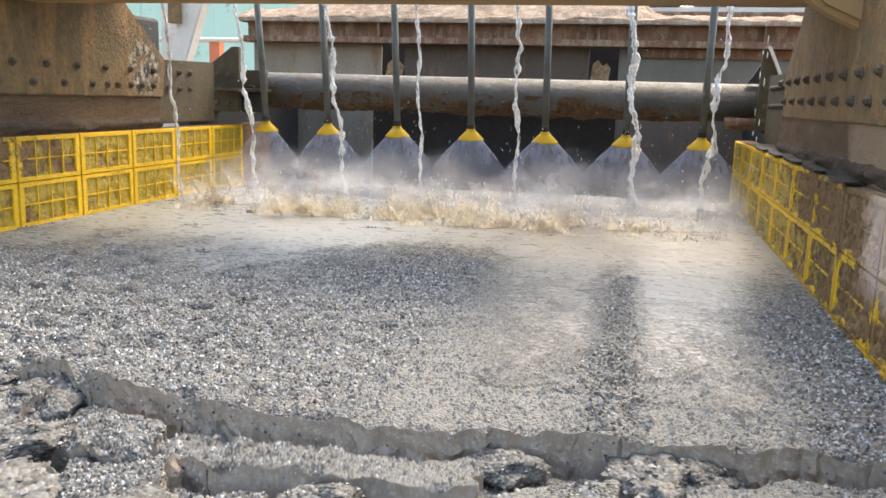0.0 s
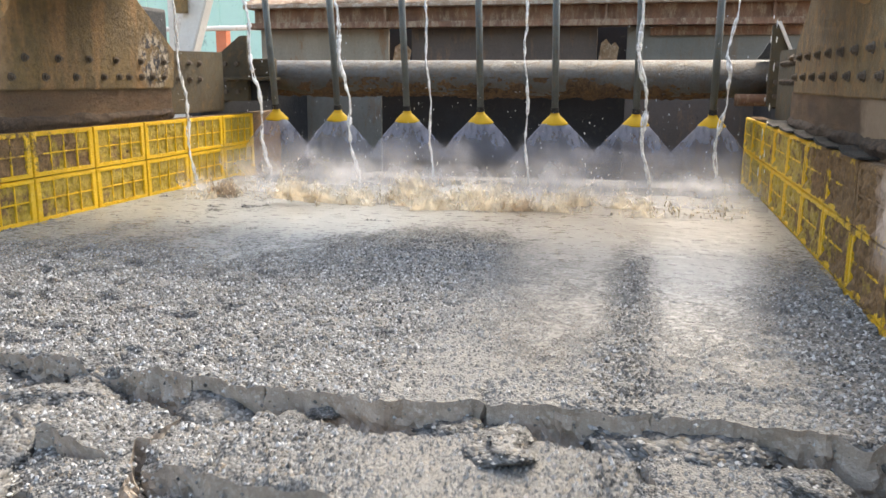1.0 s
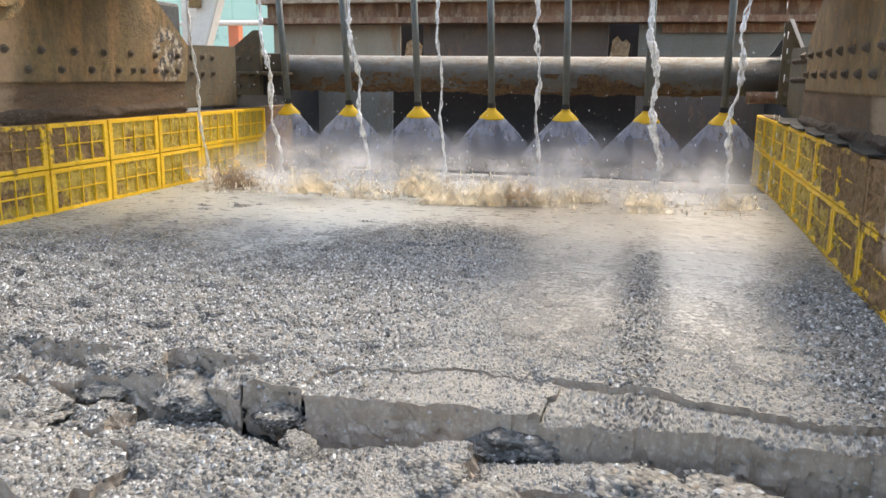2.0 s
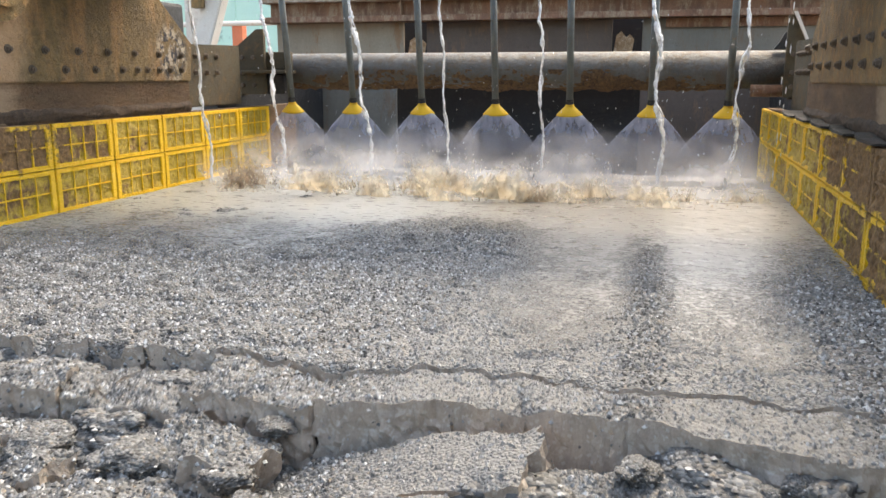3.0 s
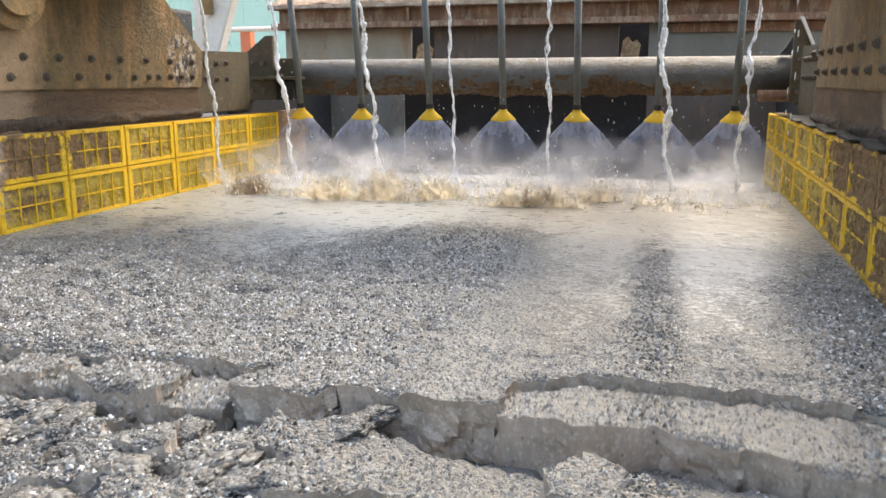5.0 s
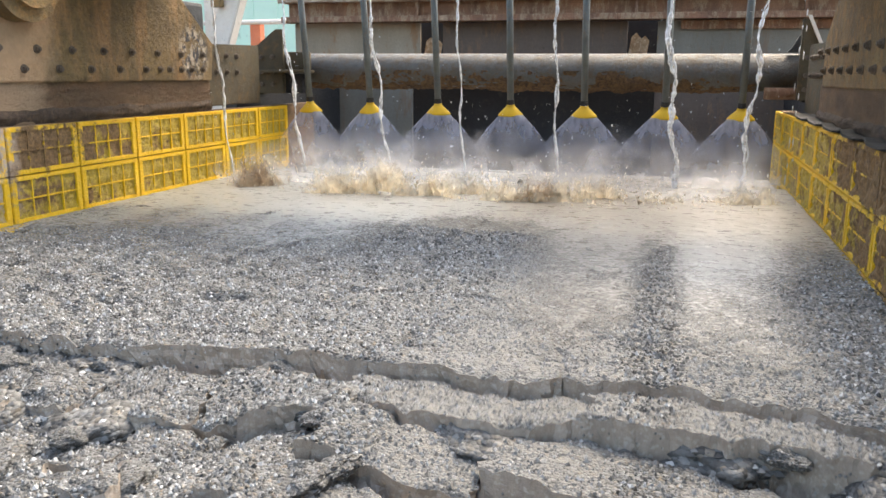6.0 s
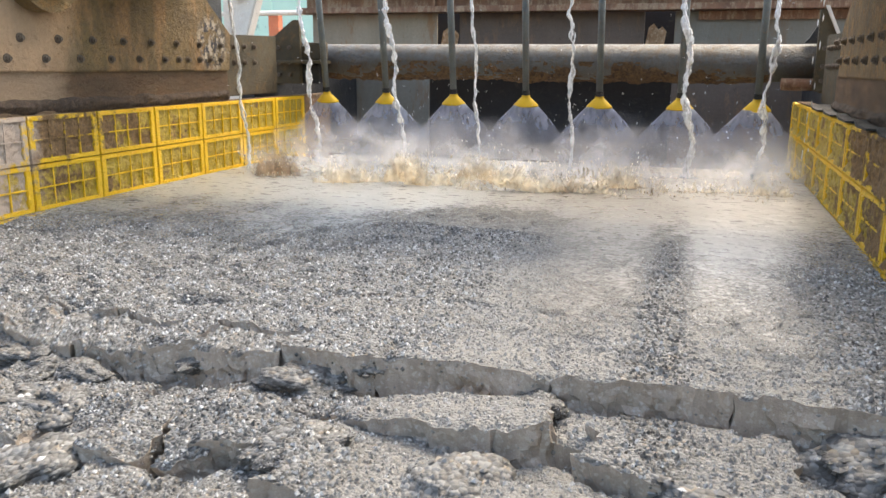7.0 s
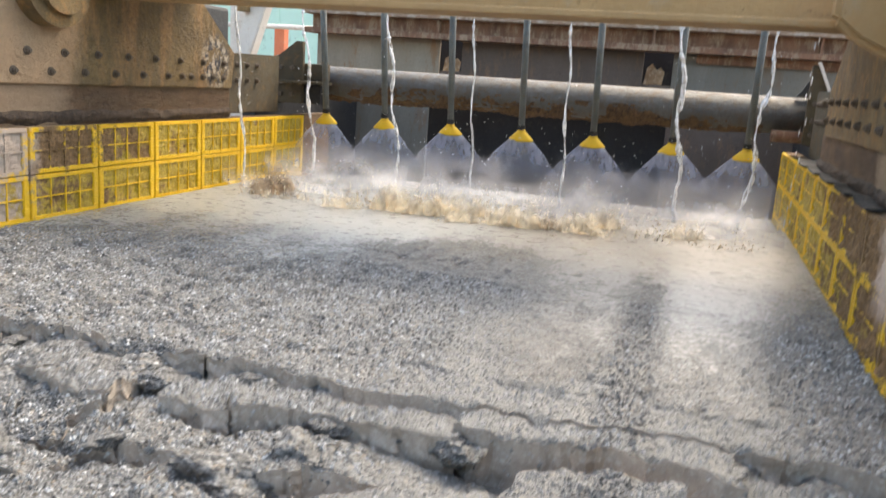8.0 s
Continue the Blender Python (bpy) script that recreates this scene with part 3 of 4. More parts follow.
lp = plate_thing("bolted_side_plate", -2.60, 1, [(-1.5, 0.385), (4.21, 0.372), (4.24, 0.58), (3.86, 0.87), (3.3, 1.25), (-1.5, 1.4)], upper + lower, 0.06, OLIVE_FLAKED,
                 "dark olive steel side plate with two rows of muddy bolts")
bm = bmesh.new()
tube(bm, (-2.60, 2.74, 0.80), (-2.52, 2.74, 0.80), 0.185, seg=40)
tube(bm, (-2.52, 2.74, 0.80), (-2.49, 2.74, 0.80), 0.13, seg=40)
part("bearing_cover", bm, OLIVE, lp, "round muddy bearing cover")
plate_thing("bolted_end_plate", -2.66, 1, [(4.22, 0.22), (4.9, 0.22), (4.9, 0.59), (4.22, 0.58)],
            [(4.36 + 0.12 * i, z) for i in range(3) for z in (0.42, 0.515)], 0.05, GREY_PLATE, "dark grey end plate with six bolts beside the cross pipe")
plate_thing("bolted_side_plate", 0.655, -1, [(-1.5, 0.385), (4.13, 0.372), (4.15, 0.58), (3.90, 0.76), (3.74, 0.98), (-1.5, 0.9)],
            [(2.714 + 0.205 * i + d, z) for i in range(-4, 8) for d, z in ((-0.07, 0.445), (0.06, 0.53))], 0.06, OLIVE, "dark olive steel side plate with two rows of muddy bolts")
plate_thing("bolted_end_plate", 0.70, -1, [(4.2, 0.22), (4.95, 0.22), (4.95, 0.59), (4.2, 0.58)],
            [(4.4 + 0.12 * i, z) for i in range(4) for z in (0.42, 0.515)], 0.05, GREY_PLATE, "dark grey end plate with bolts beside the cross pipe")


def gusset(x0, x1, x2, top, label):
    root = tagged(new("gusset_plate"), label, "gusset")
    bm = bmesh.new()
    prism(bm, [(x0, 0.28), (x1, 0.28), (x1, top), (x2, top), (x0, 0.58)], "y", 5.04, 5.08, 0.004)
    part("plate", bm, GREY_PLATE, root)
    for z in (0.34, 0.42, 0.52):
        for u in (0.25, 0.65):
            bm = bmesh.new()
            x = x0 + (x1 - x0) * u
            tube(bm, (x, 5.04, z), (x, 5.02, z), 0.014, seg=6)
            part("bolt", bm, BOLT, root)
    return root


gusset(-2.77, -2.56, -2.61, 0.70, "dark steel gusset with bolts at the pipe end")
gusset(0.77, 0.665, 0.70, 0.735, "dark steel gusset with bolts at the pipe end")

for x, side, root in ((XL, 1, left), (XR, -1, right)):
    Yc, V = np.meshgrid(np.linspace(0.8, 4.21, 420), np.linspace(0, 1, 9))
    bulge = 0.020 * np.sin(np.pi * V) * (0.7 + 0.6 * value(Yc * 9, V * 2, 61)) + 0.006 * value(Yc * 40, V * 6, 62) * np.sin(np.pi * V)
    me = grid_mesh("mud_crust", x - side * 0.048 + side * bulge, Yc, 0.203 + 0.062 * V + 0.006 * value(Yc * 12, V, 63), [MUD])
    c = new("mud_crust", me)
    c.parent = root
    c["label"] = "dark lumpy crust of dried mud"

saddle = tagged(new("pipe_saddle"), "dark steel saddle that holds the cross pipe's end", "pipe saddle")
part("block", boxed(-2.60, -2.40, 5.085, 5.15, 0.44, 0.555, bevel=0.008), GREY_PLATE, saddle)
part("ledge", boxed(-2.70, -2.38, 4.98, 5.15, 0.415, 0.435, bevel=0.004), GREY_PLATE, saddle)
part("lower_block", boxed(-2.68, -2.44, 5.085, 5.14, 0.28, 0.41, bevel=0.008), BLACK, saddle)

def gusset_strip():
    root = tagged(new("steel_strip"), "wet bent steel strip on the gusset's sloping edge, its glint put in as cream", "steel strip")
    bm = bmesh.new()
    prism(bm, [(0.685, 0.752), (0.703, 0.752), (0.772, 0.602), (0.756, 0.600)], "y", 5.012, 5.038)
    # cream colour stands in for the bright glint on the strip
    part("sloping_leg", bm, CREAM, root)
    part("foot", boxed(0.757, 0.83, 5.012, 5.038, 0.592, 0.601), CREAM, root)
    return root


gusset_strip()
bm = bmesh.new()
prism(bm, [(0.612, 0.552), (0.70, 0.552), (0.70, 0.660), (0.672, 0.645), (0.640, 0.585)], "y", 5.20, 5.24, 0.003)
tagged(link("flap", bm, RUBBER), "black rubber flap standing on the cross pipe's end", "rubber flap")

# rubber clamps along the right liner's top
for i in range(5):
    y = 2.60 + 0.42 * i
    bm = bmesh.new()
    prism(bm, [(y, 0.2045), (y + 0.20, 0.2045), (y + 0.255, 0.222), (y + 0.25, 0.230), (y + 0.19, 0.216), (y, 0.212)], "x", XR - 0.018, XR + 0.10, 0.002)
    tagged(link("rubber_clamp", bm, RUBBER), "black rubber clamp strip lying on the liner top", "clamp", "liner clamps")

# overhead tan beam and the right bracket
ob = tagged(new("overhead_beam"), "tan painted steel beam across above the screen", "steel beam")
part("web", boxed(-3.3, 1.5, 3.20, 3.23, 0.80, 1.07), TAN, ob)
part("bottom_flange", boxed(-3.3, 1.5, 2.98, 3.25, 0.775, 0.80, bevel=0.004), TAN, ob)
part("top_flange", boxed(-3.3, 1.5, 3.19, 3.45, 1.07, 1.095, bevel=0.004), TAN, ob)
# out of view, added to block sun and sky over the deck
walkway = tagged(new("walkway"), "unseen steel plate added on the overhead beam to shade the deck", "walkway")
part("deck_plate", boxed(-3.3, 1.5, 3.20, 3.95, 1.096, 1.12, bevel=0.004), OLIVE, walkway)
part("edge_beam", boxed(-3.3, 1.5, 3.86, 3.92, 1.0, 1.095, bevel=0.004), OLIVE, walkway)
bm = bmesh.new()
prism(bm, [(0.46, 0.79), (0.54, 0.725), (0.69, 0.655), (0.80, 0.68), (0.9, 0.95), (0.46, 0.95)], "y", 2.86, 2.972, 0.02)
tagged(link("bracket", bm, TAN), "tan muddy cast bracket at the end of the overhead beam", "bracket")

# ---- sprays ----
NX = [-2.343, -1.917, -1.458, -0.988, -0.534, -0.059, 0.370]
NY, NZ = 4.99, 0.222
LEAN = 9.0                  # the drop pipes lean over the deck's square


def spray_nozzle():
    root = tagged(new("spray_nozzle"), "yellow plastic flood nozzle on a grey drop pipe", "spray nozzle", "row of sprays")
    bm = bmesh.new()
    lathe(bm, [(0.0, 0.012), (0.024, 0.012), (0.026, 0.004), (0.03, -0.004), (0.042, -0.014), (0.078, -0.05), (0.080, -0.058), (0.074, -0.056), (0.036, -0.018), (0.0, -0.016)], 32, 0.55)
    part("nozzle_head", bm, YELLOW_NOZZLE, root, "yellow flared nozzle", True)
    bm = bmesh.new()
    tube(bm, (0, 0, 0.012), (0, 0, 0.030), 0.0255, seg=6)
    tube(bm, (0, 0, 0.030), (0, 0, 0.042), 0.023, seg=20)
    part("collar", bm, RUBBER, root, "black hexagonal collar")
    bm = bmesh.new()
    tube(bm, (0, 0, 0.04), (0, 0, 0.96), 0.0205, seg=20)
    part("drop_pipe", bm, HOSE_GREY, root, "", True)
    return root


first = spray_nozzle()
first.matrix_basis = pose(NX[0], NY, NZ, LEAN, 0, 0)
for x in NX[1:]:
    copy_thing(first, pose(x, NY, NZ, LEAN, 0, 0))
bm = bmesh.new()
tube(bm, (-2.7, NY - 0.155, NZ + 0.99), (0.75, NY - 0.155, NZ + 0.99), 0.055, seg=28)
tagged(link("spray_header", bm, HOSE_GREY, smooth=True), "grey header pipe that feeds the spray nozzles", "pipe")
bm = bmesh.new()
tube(bm, (-3.2, 4.53, 1.20), (1.0, 4.53, 1.20), 0.05, seg=28)
tagged(link("drip_pipe", bm, PIPE_STEEL, smooth=True), "steel water pipe that drips in thin streams", "pipe")


def fan_mesh(seed):
    """A flattened hollow bell of spray below a nozzle."""
    s, v = np.meshgrid(np.linspace(np.pi * 0.97, np.pi * 2.03, 49), np.linspace(0, 1, 26))
    r = 0.074 + 0.19 * (1 - (1 - v) ** 1.2) + 0.012 * v * value(s * 4, v * 3 + seed, seed)
    return grid_mesh("spray_fan", r * np.cos(s), 0.45 * r * np.sin(s), -0.052 - 0.23 * v, [FAN])


fans = []
for i, x in enumerate(NX):
    ob = tagged(new("spray_fan", fan_mesh(i)), "bluish fan of water spray below a yellow nozzle", "water spray", "fans of spray")
    base = pose(x, NY, NZ, LEAN * 0.5, 0, 0)
    ob.matrix_basis = base
    rnd = random.Random(40 + i)
    rows = []
    for k in range(41):
        rows.append((k * 0.2, base @ pose(rnd.uniform(-0.004, 0.004), 0, 0, 0, rnd.uniform(-1.5, 1.5), rnd.uniform(-9, 9))))
    moving.append((ob, rows))

# thin falling streams


def stream(x, y, top, width, sway, seed, drift=0.0):
    rnd = random.Random(seed)
    bm = bmesh.new()
    n, seg, length = 260, 8, top - (BED - 0.02)
    for strand, share in ((0, 1.0), (1, 0.55)):
        rings = []
        for i in range(n + 1):
            u = i / n
            z = -u * length
            grow = min(1, u * 2.0 + 0.15)
            ph = u * length * 13 + 1.4 * noise.noise(Vector((u * 9, seed, strand))) + 0.7 * strand
            cx = sway * grow * math.cos(ph) * (1 + 0.25 * strand) + 0.014 * noise.noise(Vector((u * 22, seed, 3 + strand)))
            cy = sway * grow * math.sin(ph)
            r = 1.5 * share * width * max(0.12, 0.5 + 0.6 * noise.noise(Vector((u * 30, seed, 7 + strand))) + 0.45 * noise.noise(Vector((u * 9, seed, 1 + strand))) + 0.25 * noise.noise(Vector((u * 90, seed, 5))))
            rings.append([bm.verts.new((cx + r * math.cos(2 * math.pi * j / seg), cy + 0.6 * r * math.sin(2 * math.pi * j / seg), z)) for j in range(seg)])
        for a, b in zip(rings, rings[1:]):
            for j in range(seg):
                bm.faces.new((a[j], a[(j + 1) % seg], b[(j + 1) % seg], b[j]))
    for i in range(14):
        z = -rnd.uniform(0.3, 1) * length
        s = rnd.uniform(0.0015, 0.003)
        a = rnd.uniform(0, 6.28)
        d = rnd.uniform(0.02, 0.10)
        bmesh.ops.create_icosphere(bm, subdivisions=1, radius=s, matrix=Matrix.Translation((d * math.cos(a), d * math.sin(a), z)) @ Matrix.Diagonal((1, 1, 2.2, 1)))
    ob = tagged(link("water_stream", bm, FALLING, smooth=True), "thin white stream of falling water that wavers", "water stream", "falling streams")
    base = pose(x, y, top, LEAN * 0.6, drift, 0)
    moving.append((ob, [(k * 0.1, base @ pose(0, 0, 0, 0, 0, -64 * k)) for k in range(81)]))


for i, (x, w, s, lean) in enumerate([(-2.342, 0.015, 0.013, -4.0), (-1.788, 0.015, 0.014, -4.9), (-1.237, 0.011, 0.009, -1.5),
                                     (-0.669, 0.012, 0.010, -1.0), (-0.087, 0.021, 0.017, -4.6), (0.44, 0.015, 0.016, 3.0)]):
    stream(x, 4.53, 1.17, w, s, i, lean)
stream(-2.50, 4.03, 1.17, 0.011, 0.009, 9, -1.5)

# ---- water and splashes ----
def step(x, a, w):
    return 1 / (1 + np.exp(-(x - a) / w))


def wash():
    """The shallow water: it reaches down the deck in soft tongues, with gravel bars between them."""
    X, Y = np.meshgrid(np.linspace(XL + 0.005, XR - 0.005, 300), np.linspace(1.7, 5.6, 380))
    bend = X + 0.07 * value(X * 2 + 3, Y * 1.3, 5) + 0.03 * value(X * 9, Y * 4, 6)
    edge = 2.6 - 0.25 * step(bend, -1.75, 0.12) + 1.05 * step(bend, -1.15, 0.16) - 1.40 * step(bend, -0.47, 0.07)
    edge += 0.85 * step(bend, -0.085, 0.022) - 0.85 * step(bend, 0.06, 0.022) + 0.85 * step(bend, 0.36, 0.05)
    edge += 0.22 * value(X * 3, Y * 1.5, 8) + 0.16 * value(X * 11, Y * 5, 12)
    reach = 0.9 - 0.3 * step(X, -1.15, 0.1) + 0.7 * step(X, -0.5, 0.06) - 0.5 * step(X, 0.36, 0.04)
    D = np.clip(0.45 + (Y - edge) / reach, 0, 1.5)
    Z = BED + 0.012 + 0.0010 * value(X * 18, Y * 24, 2) + 0.0008 * value(X * 55, Y * 40, 32) + 0.004 * value(X * 6, Y * 8, 9) * np.clip((Y - 3.3), 0, 1)
    Z -= 0.15 * np.clip(Y - 4.65 - 0.25 * value(X * 3, 0 * Y, 34) - 0.12 * value(X * 9, 0 * Y, 35), 0, 0.4)
    h, w = X.shape
    idx = np.arange(h * w).reshape(h, w)
    quads = np.stack([idx[:-1, :-1], idx[:-1, 1:], idx[1:, 1:], idx[1:, :-1]], -1).reshape(-1, 4)
    flat = D.reshape(-1)
    quads = quads[flat[quads].max(1) > 0.01]
    used, quads = np.unique(quads, return_inverse=True)
    me = bpy.data.meshes.new("slurry_water")
    me.from_pydata(np.stack([X, Y, Z], -1).reshape(-1, 3)[used].tolist(), [], quads.reshape(-1, 4).tolist())
    me.attributes.new("depth", "FLOAT", "POINT").data.foreach_set("value", flat[used].tolist())
    me.materials.append(WATER)
    me.polygons.foreach_set("use_smooth", [True] * len(me.polygons))
    return me


pool = tagged(new("slurry_water", wash()), "shallow murky grey water lying over the sand bed", "water", kind="structure")


OCTA = np.array([(1, 0, 0), (0, 1, 0), (-1, 0, 0), (0, -1, 0), (0, 0, 1), (0, 0, -1)], float)
OCTA_FACES = np.array([(0, 1, 4), (1, 2, 4), (2, 3, 4), (3, 0, 4), (1, 0, 5), (2, 1, 5), (3, 2, 5), (0, 3, 5)])


def thrown_drops(seed, wide, high, count):
    """Drops drawn out along their flight, in a few jets that fan out from the surface."""
    r = np.random.default_rng(seed)
    jet = r.uniform(-1, 1, 9)
    k = r.integers(0, 9, count)
    h = r.random(count) ** 1.7 * (0.55 + 0.45 * r.random(9))[k]
    out = r.normal(0, 0.35, count) * (0.25 + h) + r.uniform(-0.5, 0.5, 9)[k] * h
    C = np.stack([wide * jet[k] + 0.11 * out + r.normal(0, 0.012, count), r.normal(0, 0.035, count), 1.15 * high * h], -1)
    R = r.uniform(0.0014, 0.0048, count) * (1.35 - h)
    V = OCTA[None] * R[:, None, None] * np.stack([np.ones(count), np.ones(count), r.uniform(1.2, 3.8, count)], -1)[:, None, :]
    V[..., 0] += V[..., 2] * (0.5 * out)[:, None]
    return (V + C[:, None]).reshape(-1, 3), (OCTA_FACES[None] + 6 * np.arange(count)[:, None, None]).reshape(-1, 3)


def splash_mesh(seed, wide, high):
    """A curled sheet of thrown slurry that frays towards its top, with drops about it."""
    U, V = np.meshgrid(np.linspace(-1, 1, 44), np.linspace(0, 1, 24))
    x = wide * U * (1 + 0.2 * V) + 0.012 * value(U * 6, V * 5, seed)
    y = 0.035 * value(U * 1.6, V * 1.2, seed + 1) + 0.02 * value(U * 5, V * 4, seed + 2) + 0.008 * value(U * 14, V * 12, seed + 3)
    z = high * V * (0.8 + 0.35 * value(U * 2, 0 * V, seed + 4) + 0.2 * value(U * 7, 0 * V, seed + 5))
    sheet = grid_mesh("splash", x, y, z, [SPLASH])
    P, F = np.array([v.co[:] for v in sheet.vertices]), [list(p.vertices) for p in sheet.polygons]
    bpy.data.meshes.remove(sheet)
    V, G = thrown_drops(seed, wide, high, 34)
    me = bpy.data.meshes.new("splash")
    me.from_pydata(np.concatenate([P, V]).tolist(), [], F + (G + len(P)).tolist())
    me.materials.append(SPLASH)
    me.materials.append(CLOT)
    me.polygons.foreach_set("material_index", [0] * len(F) + [1] * len(G))
    me.polygons.foreach_set("use_smooth", [True] * len(me.polygons))
    return me


def burst_mesh(seed, wide, high):
    """A low burst of drops and clots alone."""
    V, G = thrown_drops(seed, wide, high, 90)
    me = bpy.data.meshes.new("splash")
    me.from_pydata(V.tolist(), [], G.tolist())
    me.materials.append(CLOT)
    me.polygons.foreach_set("use_smooth", [True] * len(me.polygons))
    return me


SPLASHES = [splash_mesh(200 + 7 * i, 0.155, 0.24) for i in range(10)]
BURSTS = [burst_mesh(400 + 7 * i, 0.12, 0.15) for i in range(8)]
DARK = []
for me in SPLASHES[:4]:
    DARK.append(me.copy())
    DARK[-1].materials[0] = SPLASH_DARK
rnd = random.Random(77)
for i in range(61):
    lane, k = i % 3, i // 3
    dark = i >= 57
    x = XL + 0.3 + (XR - XL - 0.5) * (k + 0.33 * lane + 0.2 * rnd.random()) / 19
    y = 3.84 + 0.11 * lane + rnd.uniform(-0.05, 0.05)
    if dark:
        x, y = (-2.24, -2.18, -0.60, -2.21)[i - 57], (4.0, 3.93, 3.86, 4.08)[i - 57]
    ob = tagged(new("splash", DARK[i - 57] if dark else BURSTS[i % 8] if lane == 1 else SPLASHES[i % 10]), "brown muddy splash beside a falling stream" if dark else "beige churning splash where the spray hits the slurry", "splash", "line of splashes", kind="stuff")
    big = rnd.uniform(0.7, 1.15)
    by_stream = min(abs(x - q) for q in (-2.25, -1.68, -0.65, 0.02, 0.38)) < 0.09
    low = rnd.uniform(0.0, 0.085) if -1.75 < x < -0.3 else (rnd.uniform(0.06, 0.10) if by_stream else rnd.uniform(0.12, 0.18))
    low = 0.03 if dark else 0.45 * low if lane == 1 else low
    z0, ph, rate = BED - low, rnd.uniform(0, 6.28), rnd.uniform(4, 8)
    turn = rnd.uniform(-15, 15)
    rows = []
    for k in range(41):
        t = k * 0.2
        up = 0.045 * math.sin(ph + rate * t)
        rows.append((t, pose(x + 0.015 * math.sin(3 * t + ph), y, z0 + up, 6 * math.sin(2.3 * t + ph), 6 * math.cos(3.1 * t + ph), turn + 12 * math.sin(1.7 * t + ph))))
    moving.append((ob, rows))

for i, (y, sunk) in enumerate([(4.16, -0.06), (4.58, -0.01), (5.06, 0.0)]):
    Xc, V = np.meshgrid(np.linspace(XL + 0.03, XR - 0.03, 120), np.linspace(0, 1, 22))
    Yc = 0.07 * value(Xc * 3, V * 3, 20 + i) + 0.03 * value(Xc * 9, V * 6, 30 + i)
    ob = tagged(new("mist_veil", grid_mesh("mist_veil", Xc, Yc, 0.50 * V, [MIST])), "white drifting mist over the splashes", "mist", "mist", kind="stuff")
    rnd = random.Random(90 + i)
    ph = rnd.uniform(0, 6)
    rows = [(k * 0.4, pose(0.05 * math.sin(1.9 * k * 0.4 + ph), y, BED + sunk + 0.03 * math.sin(2.7 * k * 0.4 + ph))) for k in range(21)]
    moving.append((ob, rows))

# strings of drips at the side plate
for i, (x, y) in enumerate(((0.60, 4.62), (0.585, 4.35))):
    rnd = random.Random(500 + i)
    bm = bmesh.new()
    z = 1.1
    while z > -0.15:
        bmesh.ops.create_icosphere(bm, subdivisions=1, radius=0.0035, matrix=Matrix.Translation((rnd.uniform(-0.006, 0.006), 0, z)) @ Matrix.Diagonal((1, 1, rnd.uniform(3, 11), 1)))
        z -= rnd.uniform(0.07, 0.2)
    ob = tagged(link("drip_string", bm, FALLING, smooth=True), "broken string of falling white drips", "water drips", "dripping water", kind="stuff")
    moving.append((ob, [(k * 0.1, pose(x, y, 0.06 * math.sin(8.3 * k * 0.1 + i), 4, 0, 0)) for k in range(81)]))

# stray drops in the air round the sprays
for i in range(4):
    rnd = random.Random(300 + i)
    bm = bmesh.new()
    for k in range(46):
        m = Matrix.Translation((rnd.uniform(XL + 0.15, XR - 0.1), rnd.uniform(-0.3, 0.3), rnd.uniform(-0.25, 0.22))) @ pose(0, 0, 0, rnd.uniform(-30, 30), rnd.uniform(-30, 30)) @ Matrix.Diagonal((1, 1, rnd.uniform(1, 2.6), 1))
        bmesh.ops.create_icosphere(bm, subdivisions=1, radius=rnd.uniform(0.0012, 0.003), matrix=m)
    ob = tagged(link("spray_drops", bm, FALLING, smooth=True), "scattered white drops flying round the sprays", "water drops", "flying drops", kind="stuff")
    ph = rnd.uniform(0, 6)
    moving.append((ob, [(k * 0.1, pose(0.03 * math.sin(5 * k * 0.1 + ph), 4.6, 0.1 + 0.07 * math.sin(9 * k * 0.1 + ph), 0, 4 * math.sin(7 * k * 0.1 + ph), 0)) for k in range(81)]))

# ---- the sand bed that creeps over the lip ----
SPEED, LIP = 0.2, 1.59


def row_edge(i, x, ys):
    return ys[i] + 0.085 * value(x * 1.7, 0 * x + i * 0.35, 11) + 0.04 * value(x * 3.1, 0 * x + i * 3.7, 21) + 0.026 * value(x * 7, 0 * x + i * 5.1, 12) + 0.007 * value(x * 27, 0 * x + i * 2.3, 13) + 0.006 * value(x * 66, 0 * x + i * 4.3, 16)


